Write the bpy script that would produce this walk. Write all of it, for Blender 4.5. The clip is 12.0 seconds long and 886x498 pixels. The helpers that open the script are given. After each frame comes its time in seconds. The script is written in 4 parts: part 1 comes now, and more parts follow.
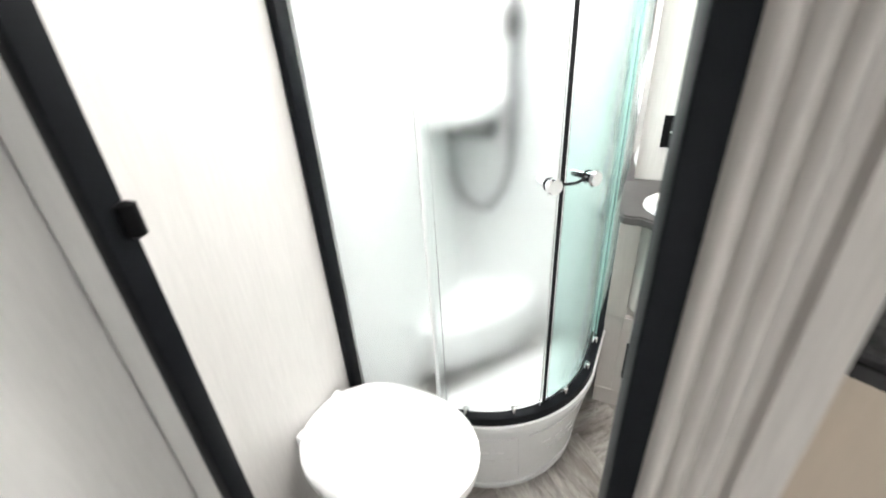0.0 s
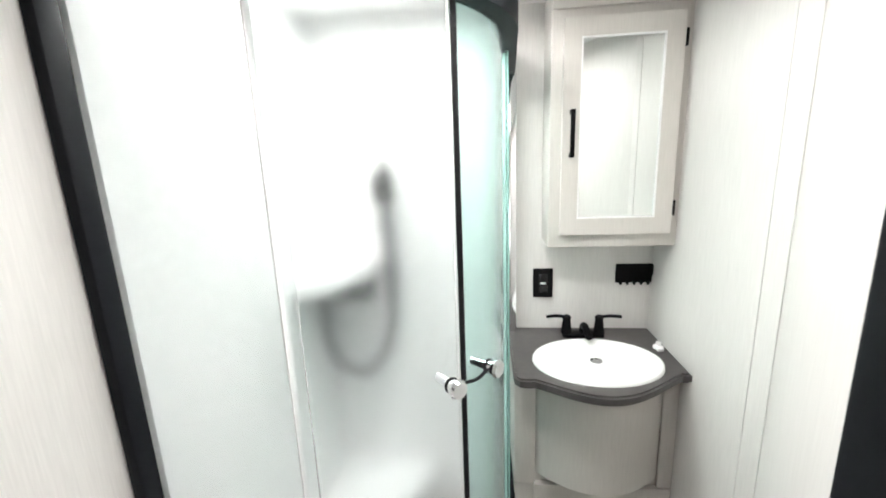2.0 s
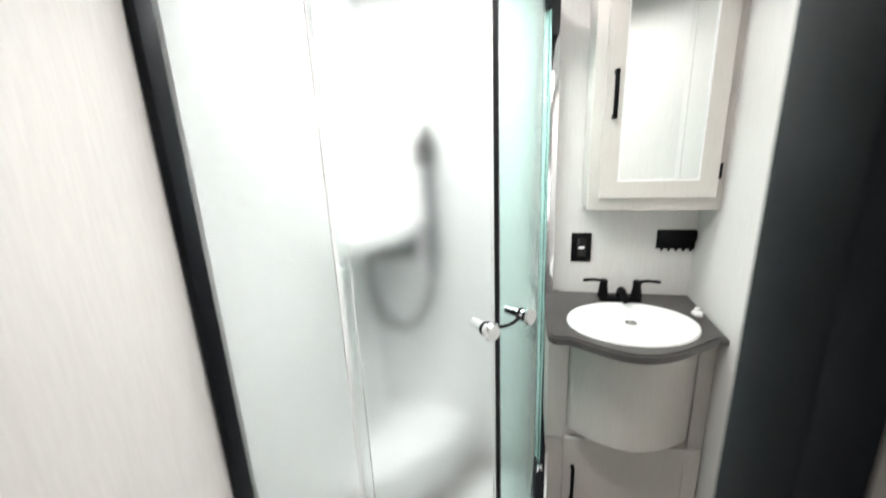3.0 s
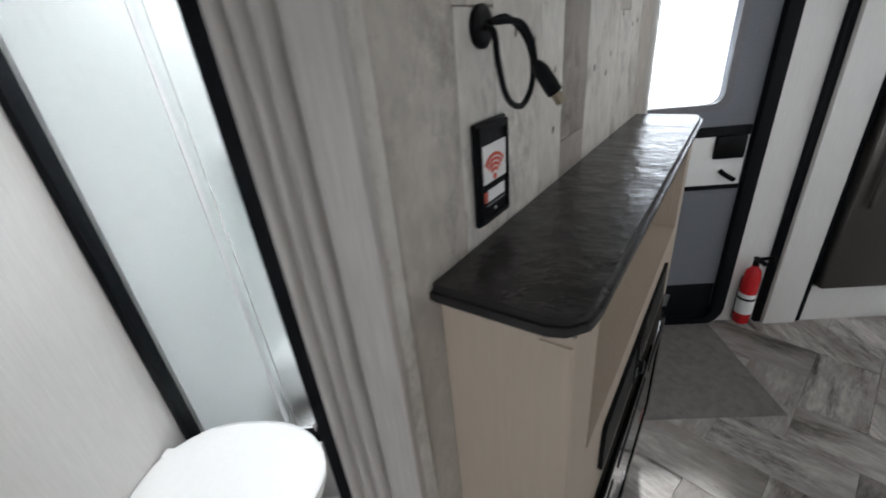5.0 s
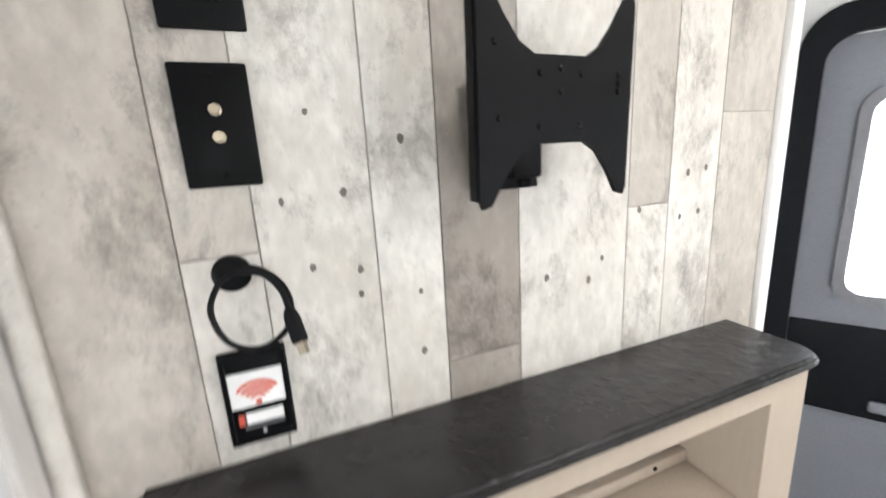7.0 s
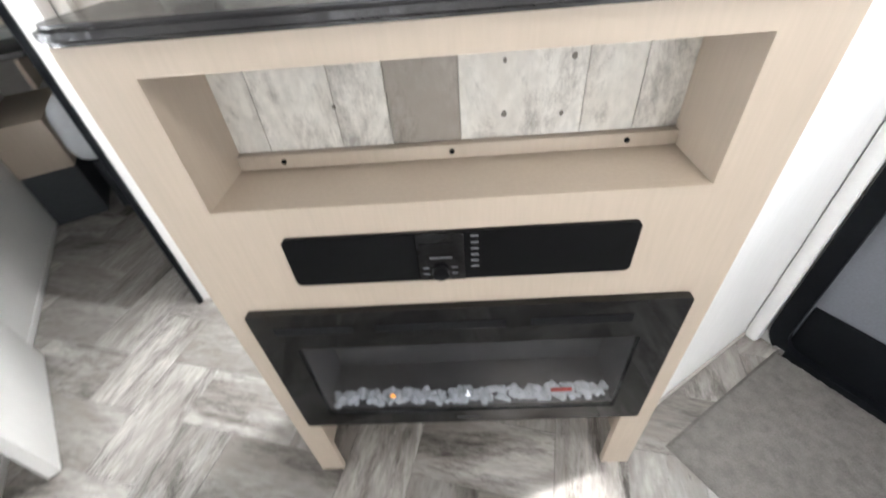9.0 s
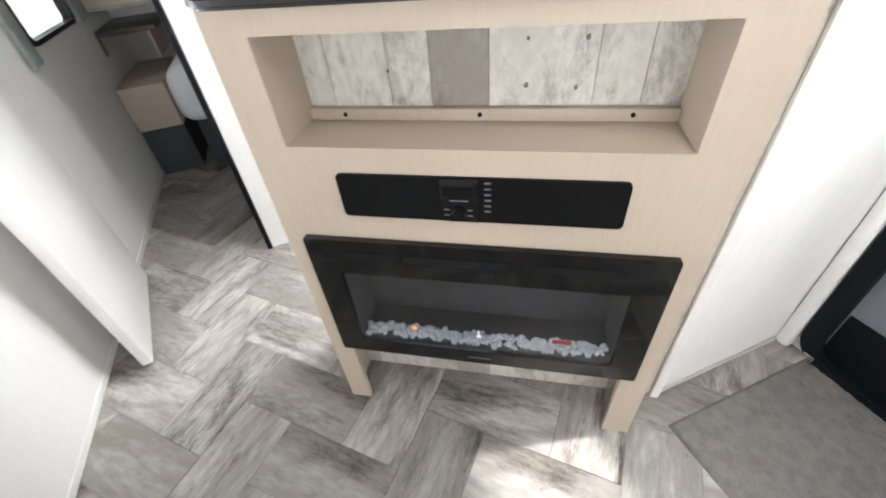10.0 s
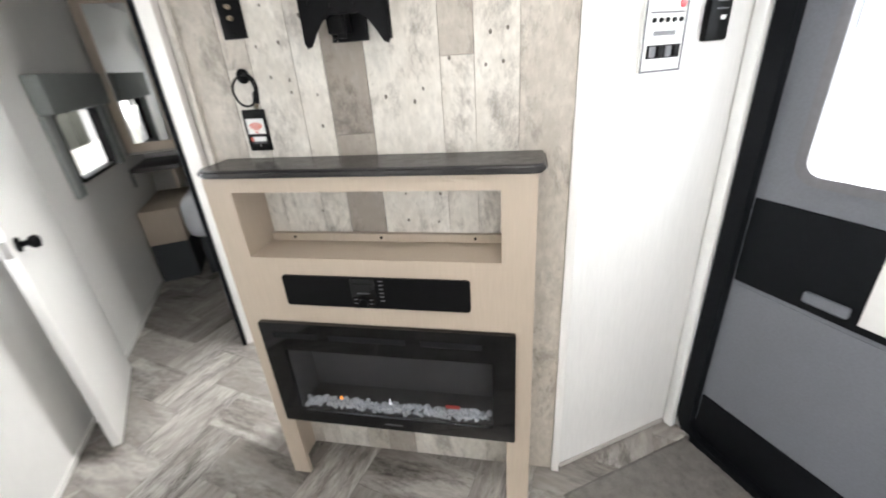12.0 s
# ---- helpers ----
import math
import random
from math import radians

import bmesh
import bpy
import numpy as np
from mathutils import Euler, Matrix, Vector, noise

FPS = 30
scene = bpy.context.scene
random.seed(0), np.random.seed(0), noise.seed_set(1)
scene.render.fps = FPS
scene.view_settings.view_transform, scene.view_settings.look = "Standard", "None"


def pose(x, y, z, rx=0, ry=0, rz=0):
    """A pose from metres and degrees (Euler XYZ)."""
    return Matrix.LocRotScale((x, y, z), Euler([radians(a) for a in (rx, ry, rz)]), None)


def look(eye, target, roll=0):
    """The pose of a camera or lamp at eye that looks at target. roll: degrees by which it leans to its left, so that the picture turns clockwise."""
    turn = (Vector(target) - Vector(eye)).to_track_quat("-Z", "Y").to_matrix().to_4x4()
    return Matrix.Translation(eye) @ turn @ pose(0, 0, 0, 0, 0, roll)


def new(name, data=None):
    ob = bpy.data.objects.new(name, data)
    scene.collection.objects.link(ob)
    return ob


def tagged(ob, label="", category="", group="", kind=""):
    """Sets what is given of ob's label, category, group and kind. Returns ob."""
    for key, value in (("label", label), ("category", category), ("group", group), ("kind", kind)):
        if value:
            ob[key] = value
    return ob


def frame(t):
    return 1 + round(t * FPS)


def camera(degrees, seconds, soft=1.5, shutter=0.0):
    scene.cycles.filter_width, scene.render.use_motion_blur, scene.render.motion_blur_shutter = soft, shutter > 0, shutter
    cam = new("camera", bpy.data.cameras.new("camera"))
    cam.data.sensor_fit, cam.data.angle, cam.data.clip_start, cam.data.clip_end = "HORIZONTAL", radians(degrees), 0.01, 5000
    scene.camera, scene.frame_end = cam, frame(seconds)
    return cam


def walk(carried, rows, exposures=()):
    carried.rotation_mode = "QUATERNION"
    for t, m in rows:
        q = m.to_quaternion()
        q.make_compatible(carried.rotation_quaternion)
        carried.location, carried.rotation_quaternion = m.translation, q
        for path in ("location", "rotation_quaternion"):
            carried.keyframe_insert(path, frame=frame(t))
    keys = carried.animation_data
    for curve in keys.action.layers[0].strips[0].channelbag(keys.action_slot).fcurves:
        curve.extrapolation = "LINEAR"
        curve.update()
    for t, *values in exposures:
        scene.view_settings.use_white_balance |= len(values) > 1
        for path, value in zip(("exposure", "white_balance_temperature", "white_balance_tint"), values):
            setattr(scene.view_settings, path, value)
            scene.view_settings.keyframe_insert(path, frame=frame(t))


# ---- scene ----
cam = camera(94.66, 12.0, soft=1.8, shutter=0.6)
PATH = [
    (0, (0.015, -0.028, 1.382), (1.015, 1.436, 0.456), -3.5),
    (0.5, (0.062, 0.068, 1.393), (1.22, 1.451, 0.529), -3.9),
    (1, (0.107, 0.126, 1.408), (1.46, 1.378, 0.632), -3.1),
    (1.5, (0.126, 0.132, 1.455), (1.636, 1.297, 0.855), -2.5),
    (2, (0.118, 0.126, 1.495), (1.7, 1.275, 1.07), -2.2),
    (2.5, (0.103, 0.113, 1.497), (1.651, 1.312, 1.094), -1.8),
    (2.7, (0.091, 0.108, 1.488), (1.599, 1.342, 1.039), -1.7),
    (4.3, (0.014, -0.143, 1.391), (1.168, 1.238, 0.52), -6.6),
    (4.5, (0.033, -0.169, 1.397), (1.317, 1.059, 0.479), -5.7),
    (5, (0.085, -0.217, 1.393), (1.516, 0.85, 0.49), -5.8),
    (5.5, (0.161, -0.253, 1.399), (1.628, 0.826, 0.572), -5.3),
    (6, (0.302, -0.293, 1.441), (1.66, 1.05, 0.847), -5.9),
    (6.5, (0.415, -0.326, 1.525), (1.494, 1.303, 1.1), -5.0),
    (7, (0.521, -0.462, 1.509), (1.24, 1.349, 1.059), -3.3),
    (7.5, (0.595, -0.568, 1.428), (1.034, 1.238, 0.689), -2.5),
    (7.7, (0.613, -0.59, 1.349), (1.016, 1.228, 0.62), -4.5),
    (9.3, (0.869, -0.652, 1.256), (0.662, 0.806, -0.097), -5.7),
    (9.5, (0.896, -0.701, 1.256), (0.624, 0.751, -0.091), -6.0),
    (10, (0.897, -0.787, 1.269), (0.519, 0.68, -0.037), -5.8),
    (10.5, (0.864, -0.942, 1.289), (0.428, 0.564, 0.048), -4.7),
    (11, (0.875, -1.035, 1.334), (0.392, 0.567, 0.239), -4.6),
    (11.5, (1.066, -1.048, 1.407), (0.901, 0.746, 0.537), -2.2),
    (12, (1.212, -1.074, 1.412), (0.83, 0.697, 0.565), -4.2),
]
EXPOSURES = [
    (0.0, 0.15, 6450, 10), (1.0, -0.1, 6450, 10), (2.7, -0.35, 6500, 10), (4.3, -0.35, 6150, 10), (5.2, -0.75, 5950, 10), (5.5, -0.35, 5750, 10),
    (5.9, 0.75, 6150, 10), (6.5, 0.95, 6250, 10), (7.7, 0.95, 6150, 10), (9.3, 1.15, 6150, 10), (10.5, 0.95, 6300, 10), (12.0, 0.8, 6350, 10),
]
walk(cam, [(t, look(eye, target, roll)) for t, eye, target, roll in PATH], EXPOSURES)

# ---------------------------------------------------------------- light
world = bpy.data.worlds.new("sky")
scene.world = world
world.use_nodes = True
wn = world.node_tree
sky = wn.nodes.new("ShaderNodeTexSky")
sky.sky_type, sky.sun_disc = "NISHITA", False
sky.sun_elevation, sky.sun_rotation = radians(52), radians(73)
wn.links.new(sky.outputs[0], wn.nodes["Background"].inputs[0])
wn.nodes["Background"].inputs[1].default_value = 0.08

# The coach is turned 32 degrees against the television wall: a runs across it, b towards the bedroom.
RV = pose(0, 0, 0, 0, 0, 32)
TV = pose(0, 0, 0)
# The bathroom stands a little askew in the coach.
BATH = RV @ pose(0.004, 0.006, 0, 0, 0, -2.2)
BASIN = BATH @ pose(-0.012, 0.013, 0)
OUTER = BATH @ pose(-0.035, 0.012, 0)
CEIL = 1.97

sun = new("sun", bpy.data.lights.new("sun", "SUN"))
sun.data.energy, sun.data.angle, sun.data.color = 5.0, radians(4), (1.0, 0.96, 0.9)
sun.matrix_world = RV @ look((0, 0, 0), (-0.95, 0.26, -1.25))


def daylight(name, centre, toward, width, height, watts, colour=(1, 1, 1)):
    """An area lamp, for the sky's light in an opening, a ceiling lamp or fill."""
    lamp = new(name, bpy.data.lights.new(name, "AREA"))
    lamp.data.shape, lamp.data.size, lamp.data.size_y = "RECTANGLE", width, height
    lamp.data.energy, lamp.data.color = watts, colour
    lamp.matrix_world = RV @ look(centre, toward)
    return lamp


daylight("skylight_lamp", (1.22, 0.30, CEIL + 0.05), (1.22, 0.30, 0), 0.36, 0.50, 20.0, (1.0, 0.99, 0.97))
daylight("bath_lamp", (0.80, 0.00, CEIL - 0.045), (0.80, 0.00, 0), 0.20, 0.20, 13.5, (1.0, 0.97, 0.94))
# Added fill from above for the living floor; no such lamp is known.
daylight("living_fill", (0.75, -1.15, CEIL - 0.045), (0.75, -1.15, 0), 0.25, 0.25, 3.24, (1.0, 0.95, 0.87))
daylight("rear_window_lamp", (0.6, -3.92, 1.25), (0.6, 0, 0.9), 1.9, 0.9, 7.20, (1.0, 0.97, 0.93))
daylight("slide_window_lamp", (-1.52, -2.1, 1.25), (1.5, -1.5, 0.7), 1.3, 0.75, 7.20, (1.0, 0.98, 0.95))
daylight("entry_window_lamp", (1.74, -1.08, 1.33), (0, -1.08, 1.0), 0.30, 0.48, 2.16, (0.9, 0.96, 1.0))
daylight("passage_window_lamp", (-0.66, -0.07, 1.10), (1.0, -0.07, 0.9), 0.54, 0.56, 2.2, (0.97, 0.99, 1.0))
daylight("bedroom_window_lamp", (-0.66, 1.58, 1.06), (1.0, 1.58, 0.7), 0.60, 0.34, 0.58, (1.0, 0.95, 0.85))


# ---------------------------------------------------------------- materials
def material(name, colour, rough=0.5, metal=0.0, dark=None, scale=6.0, stretch=(1, 1, 1), mix=0.5, fine=60.0, bump=0.05,
             random_tone=0.0, transmission=0.0, emit=0.0, ior=1.45, coat=0.0, spec=0.5):
    """A Principled surface with variation at two scales, fine relief and, if asked, a tone of its own for each object."""
    m = bpy.data.materials.new(name)
    m.use_nodes = True
    nt = m.node_tree
    p = nt.nodes["Principled BSDF"]
    p.inputs["Roughness"].default_value, p.inputs["Metallic"].default_value = rough, metal
    p.inputs["Transmission Weight"].default_value, p.inputs["IOR"].default_value = transmission, ior
    p.inputs["Coat Weight"].default_value, p.inputs["Specular IOR Level"].default_value = coat, spec
    dark = dark or tuple(c * 0.8 for c in colour)
    tc = nt.nodes.new("ShaderNodeTexCoord")
    mp = nt.nodes.new("ShaderNodeMapping")
    mp.inputs["Scale"].default_value = stretch
    nt.links.new(tc.outputs["Object"], mp.inputs[0])
    vec = mp.outputs[0]
    if random_tone:
        info = nt.nodes.new("ShaderNodeObjectInfo")
        add = nt.nodes.new("ShaderNodeVectorMath")
        add.operation = "MULTIPLY_ADD"
        add.inputs[1].default_value = (37.0, 11.0, 5.0)
        nt.links.new(info.outputs["Random"], add.inputs[0])
        nt.links.new(vec, add.inputs[2])
        vec = add.outputs[0]
    big, small = nt.nodes.new("ShaderNodeTexNoise"), nt.nodes.new("ShaderNodeTexNoise")
    big.inputs["Scale"].default_value, small.inputs["Scale"].default_value = scale, fine
    big.inputs["Detail"].default_value, small.inputs["Detail"].default_value = 5, 4
    nt.links.new(vec, big.inputs["Vector"]), nt.links.new(vec, small.inputs["Vector"])
    ramp = nt.nodes.new("ShaderNodeMapRange")
    ramp.inputs[1].default_value, ramp.inputs[2].default_value = 0.35, 0.68
    ramp.inputs[4].default_value = mix
    nt.links.new(big.outputs[0], ramp.inputs[0])
    blend = nt.nodes.new("ShaderNodeMix")
    blend.data_type = "RGBA"
    blend.inputs[6].default_value, blend.inputs[7].default_value = (*colour, 1), (*dark, 1)
    nt.links.new(ramp.outputs[0], blend.inputs[0])
    grain = nt.nodes.new("ShaderNodeMix")
    grain.data_type, grain.blend_type = "RGBA", "MULTIPLY"
    tone = nt.nodes.new("ShaderNodeMapRange")
    tone.inputs[1].default_value, tone.inputs[2].default_value = 0.3, 0.7
    tone.inputs[3].default_value, tone.inputs[4].default_value = 1.0 - mix * 0.35, 1.0 + mix * 0.1
    nt.links.new(small.outputs[0], tone.inputs[0])
    grain.inputs[0].default_value = 1.0
    nt.links.new(blend.outputs[2], grain.inputs[6]), nt.links.new(tone.outputs[0], grain.inputs[7])
    out = grain.outputs[2]
    if random_tone:
        vary = nt.nodes.new("ShaderNodeMapRange")
        vary.inputs[3].default_value, vary.inputs[4].default_value = 1 - random_tone, 1 + random_tone * 0.5
        nt.links.new(info.outputs["Random"], vary.inputs[0])
        times = nt.nodes.new("ShaderNodeMix")
        times.data_type, times.blend_type = "RGBA", "MULTIPLY"
        times.inputs[0].default_value = 1.0
        nt.links.new(out, times.inputs[6]), nt.links.new(vary.outputs[0], times.inputs[7])
        out = times.outputs[2]
    nt.links.new(out, p.inputs["Base Color"])
    if emit:
        p.inputs["Emission Color"].default_value, p.inputs["Emission Strength"].default_value = (*colour, 1), emit
    if bump:
        b = nt.nodes.new("ShaderNodeBump")
        b.inputs["Strength"].default_value, b.inputs["Distance"].default_value = bump, 0.004
        nt.links.new(small.outputs[0], b.inputs["Height"]), nt.links.new(b.outputs[0], p.inputs["Normal"])
    return m


def weathered(name, light, mid, deep, amount=0.5, axis=2, random_tone=0.0, run=6.5):
    """Whitewashed, weathered boards: faint long grain, worn blotches and clusters of dark scuffs."""
    long = [12.0, 12.0, 12.0]
    long[axis] = run
    m = material(name, light, 0.5, dark=mid, scale=0.55, stretch=tuple(long), mix=amount, fine=6.0, bump=0.06, random_tone=random_tone)
    nt = m.node_tree
    p = nt.nodes["Principled BSDF"]
    out = p.inputs["Base Color"].links[0].from_socket
    vec = [n for n in nt.nodes if n.type == "TEX_NOISE"][0].inputs["Vector"].links[0].from_socket

    def layer(out, scale, lo, hi, most, colour, detail, rough, distort):
        n = nt.nodes.new("ShaderNodeTexNoise")
        n.inputs["Scale"].default_value, n.inputs["Detail"].default_value = scale, detail
        n.inputs["Roughness"].default_value, n.inputs["Distortion"].default_value = rough, distort
        nt.links.new(vec, n.inputs["Vector"])
        edge = nt.nodes.new("ShaderNodeMapRange")
        edge.inputs[1].default_value, edge.inputs[2].default_value, edge.inputs[4].default_value = lo, hi, most
        nt.links.new(n.outputs[0], edge.inputs[0])
        over = nt.nodes.new("ShaderNodeMix")
        over.data_type = "RGBA"
        over.inputs[7].default_value = (*colour, 1)
        nt.links.new(edge.outputs[0], over.inputs[0]), nt.links.new(out, over.inputs[6])
        return over.outputs[2]

    out = layer(out, 0.42, 0.45, 0.60, min(1.0, amount * 1.2), mid, 10, 0.75, 0.35)
    out = layer(out, 2.2, 0.53, 0.66, min(1.0, amount * 0.9), mid, 6, 0.7, 0.5)
    out = layer(out, 0.62, 0.51, 0.64, min(1.0, amount * 1.4), deep, 12, 0.8, 0.25)
    out = layer(out, 5.0, 0.60, 0.70, min(1.0, amount), deep, 8, 0.8, 0.2)
    nt.links.new(out, p.inputs["Base Color"])
    return m


WHITE = material("wall_panel_white", (0.80, 0.79, 0.77), 0.45, dark=(0.74, 0.73, 0.71), stretch=(9, 9, 0.7), scale=3, mix=0.14, fine=22, bump=0.015)
BATHWALL = material("bath_panel_pale", (0.69, 0.67, 0.65), 0.4, dark=(0.63, 0.61, 0.59), stretch=(12, 12, 0.6), scale=3, mix=0.2, fine=24, bump=0.015)
CEILW = material("ceiling_white", (0.80, 0.80, 0.79), 0.6, mix=0.1)
VANITY = material("vanity_laminate", (0.57, 0.54, 0.51), 0.4, dark=(0.52, 0.49, 0.46), stretch=(10, 10, 0.7), scale=3, mix=0.16, fine=24, bump=0.01)
TRIM = material("casing_greige", (0.52, 0.485, 0.45), 0.42, dark=(0.42, 0.39, 0.36), stretch=(14, 14, 0.8), scale=3, mix=0.4, fine=20, bump=0.04)
BLACKM = material("black_metal", (0.004, 0.004, 0.0045), 0.45, 0.0, dark=(0.004, 0.004, 0.005), mix=0.4, spec=0.1)
CHARCOAL = material("charcoal_frame", (0.008, 0.009, 0.011), 0.5, dark=(0.005, 0.006, 0.007), mix=0.4, spec=0.1)
GLOSSBLACK = material("gloss_black", (0.004, 0.004, 0.0045), 0.06, coat=0.2, mix=0.2, bump=0, spec=0.35)
PLASTICBLACK = material("satin_black_plastic", (0.006, 0.006, 0.0065), 0.4, mix=0.3, bump=0.02, spec=0.1)
CHROME = material("chrome", (0.85, 0.85, 0.86), 0.12, 1.0, mix=0.1, bump=0)
BRASS = material("warm_metal", (0.42, 0.36, 0.27), 0.35, 1.0, mix=0.1, bump=0)
PORCELAIN = material("white_porcelain", (0.86, 0.86, 0.85), 0.12, mix=0.05, bump=0, coat=0.3)
ACRYLIC = material("white_acrylic", (0.84, 0.84, 0.84), 0.25, mix=0.08, bump=0)
TAN = material("tan_laminate", (0.47, 0.395, 0.315), 0.45, dark=(0.43, 0.36, 0.285), stretch=(6, 6, 0.5), scale=2.5, mix=0.14, fine=24, bump=0.01)
SLATE = material("dark_slate_top", (0.020, 0.019, 0.020), 0.27, dark=(0.042, 0.039, 0.038), scale=7, mix=0.6, fine=26, bump=0.9)
COUNTER = material("dark_counter", (0.06, 0.055, 0.055), 0.35, dark=(0.09, 0.085, 0.08), scale=9, mix=0.5, fine=50, bump=0.05)
GREYPANEL = material("door_skin_grey", (0.17, 0.18, 0.205), 0.5, dark=(0.145, 0.155, 0.175), scale=10, mix=0.3, fine=160, bump=0.08)
GREYFRAME = material("window_frame_grey", (0.17, 0.17, 0.185), 0.5, mix=0.3)
MAT = material("mat_pile", (0.21, 0.195, 0.18), 0.95, dark=(0.12, 0.112, 0.103), scale=30, mix=0.6, fine=260, bump=0.6)
STEEL = material("black_stainless", (0.13, 0.12, 0.115), 0.32, 0.8, dark=(0.10, 0.095, 0.09), stretch=(1, 30, 1), mix=0.3)
RED = material("extinguisher_red", (0.55, 0.015, 0.02), 0.25, mix=0.2, bump=0)
LABELWHITE = material("label_white", (0.82, 0.82, 0.80), 0.5, mix=0.08, bump=0)
LOGORED = material("logo_red", (0.60, 0.10, 0.06), 0.5, mix=0.1, bump=0)
RUBBER = material("black_rubber", (0.012, 0.012, 0.013), 0.6, mix=0.3, spec=0.1)
LINEN = material("white_linen", (0.72, 0.74, 0.78), 0.9, scale=5, mix=0.3, fine=140, bump=0.25)
DARKBASE = material("dark_bed_skirt", (0.045, 0.05, 0.055), 0.7, mix=0.4)
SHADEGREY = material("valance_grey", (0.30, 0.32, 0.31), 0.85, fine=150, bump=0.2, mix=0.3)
GREYWOOD = material("grey_cabinet", (0.36, 0.34, 0.31), 0.5, stretch=(1, 1, 8), mix=0.4)
MIRROR = material("mirror", (0.86, 0.88, 0.87), 0.02, 1.0, mix=0.0, bump=0)
FROST = material("frosted_glass", (0.95, 0.975, 0.97), 0.24, transmission=1.0, ior=1.3, dark=(0.94, 0.97, 0.965), mix=0.1, bump=0.0)
# Same frosted glass; its teal look at a grazing angle is put into the colour.
GRAZEFROST = material("frosted_glass_grazing_tint", (0.68, 0.88, 0.84), 0.22, transmission=1.0, ior=1.3, dark=(0.66, 0.87, 0.83), mix=0.1, bump=0.0)
EDGEGLASS = material("glass_edge_green", (0.55, 0.78, 0.73), 0.12, transmission=0.6, mix=0.1, bump=0)
GLASS = material("clear_glass", (1, 1, 1), 0.0, transmission=1.0, ior=1.45, mix=0.0, bump=0)
SMOKED = material("smoked_glass", (0.72, 0.72, 0.74), 0.03, transmission=1.0, ior=1.3, mix=0.0, bump=0)
CRYSTAL = material("glass_crystal", (0.58, 0.61, 0.64), 0.15, ior=1.4, mix=0.1, bump=0)
INNERGREY = material("firebox_grey", (0.085, 0.085, 0.088), 0.6, mix=0.4)
SKYPANE = material("bright_daylight", (1.0, 1.0, 1.0), 0.5, emit=2.0, mix=0, bump=0)
LAMPGLOW = material("lamp_diffuser", (1.0, 0.96, 0.9), 0.5, emit=6.0, mix=0, bump=0)
FLAME = material("orange_indicator", (1.0, 0.35, 0.05), 0.5, emit=0.28, mix=0, bump=0)
DIGITS = material("red_indicator", (0.22, 0.02, 0.015), 0.5, emit=0.01, mix=0, bump=0)
ICON = material("white_indicator", (0.85, 0.87, 0.9), 0.5, emit=0.13, mix=0, bump=0)
GREYPRINT = material("grey_print", (0.17, 0.17, 0.18), 0.5, mix=0.1, bump=0)
KNOT = material("knot_brown", (0.20, 0.175, 0.15), 0.6, dark=(0.07, 0.06, 0.05), scale=60, mix=0.7)
BOARD_LIGHT = weathered("board_whitewash", (0.75, 0.72, 0.66), (0.55, 0.51, 0.45), (0.19, 0.165, 0.145), 0.54, 2, 0.06)
BOARD_MID = weathered("board_greige", (0.58, 0.54, 0.48), (0.40, 0.36, 0.31), (0.17, 0.15, 0.13), 0.58, 2, 0.06)
BOARD_DARK = weathered("board_taupe", (0.42, 0.38, 0.335), (0.28, 0.245, 0.21), (0.13, 0.11, 0.095), 0.62, 2, 0.06)
PLANK = weathered("floor_vinyl_plank", (0.54, 0.51, 0.48), (0.22, 0.198, 0.178), (0.06, 0.05, 0.043), 0.78, 0, 0.32, 3.0)
PLANK.node_tree.nodes["Principled BSDF"].inputs["Roughness"].default_value = 0.30
GROUT = material("plank_joint", (0.16, 0.145, 0.13), 0.7, mix=0.3)


# ---------------------------------------------------------------- builders
def box(bm, x0, x1, y0, y1, z0, z1, bevel=0.0, seg=2):
    """A box between the limits, with rounded edges."""
    vs = [bm.verts.new((x, y, z)) for z in (z0, z1) for y in (y0, y1) for x in (x0, x1)]
    fs = [bm.faces.new([vs[i] for i in q]) for q in ((0, 2, 3, 1), (4, 5, 7, 6), (0, 1, 5, 4), (2, 6, 7, 3), (0, 4, 6, 2), (1, 3, 7, 5))]
    if bevel:
        es = list({e for f in fs for e in f.edges})
        bmesh.ops.bevel(bm, geom=es, offset=bevel, segments=seg, profile=0.5, affect="EDGES")
    return bm


def boxed(*a, **k):
    return box(bmesh.new(), *a, **k)


def outline_prism(bm, pts, lo, hi, axis="z"):
    """A prism over an outline of (u, v): axis z takes (x, y), axis y takes (x, z), axis x takes (y, z)."""
    place = {"z": lambda u, v, w: (u, v, w), "y": lambda u, v, w: (u, w, v), "x": lambda u, v, w: (w, u, v)}[axis]
    a = [bm.verts.new(place(u, v, lo)) for u, v in pts]
    b = [bm.verts.new(place(u, v, hi)) for u, v in pts]
    bm.faces.new(a[::-1]), bm.faces.new(b)
    n = len(pts)
    for i in range(n):
        bm.faces.new((a[i], a[(i + 1) % n], b[(i + 1) % n], b[i]))
    bmesh.ops.recalc_face_normals(bm, faces=bm.faces)
    return bm


def rounded(u0, u1, v0, v1, r, n=6):
    """The outline of a rectangle with round corners."""
    pts = []
    for cu, cv, start in ((u1 - r, v0 + r, -90), (u1 - r, v1 - r, 0), (u0 + r, v1 - r, 90), (u0 + r, v0 + r, 180)):
        for i in range(n + 1):
            g = radians(start + 90 * i / n)
            pts.append((cu + r * math.cos(g), cv + r * math.sin(g)))
    return pts


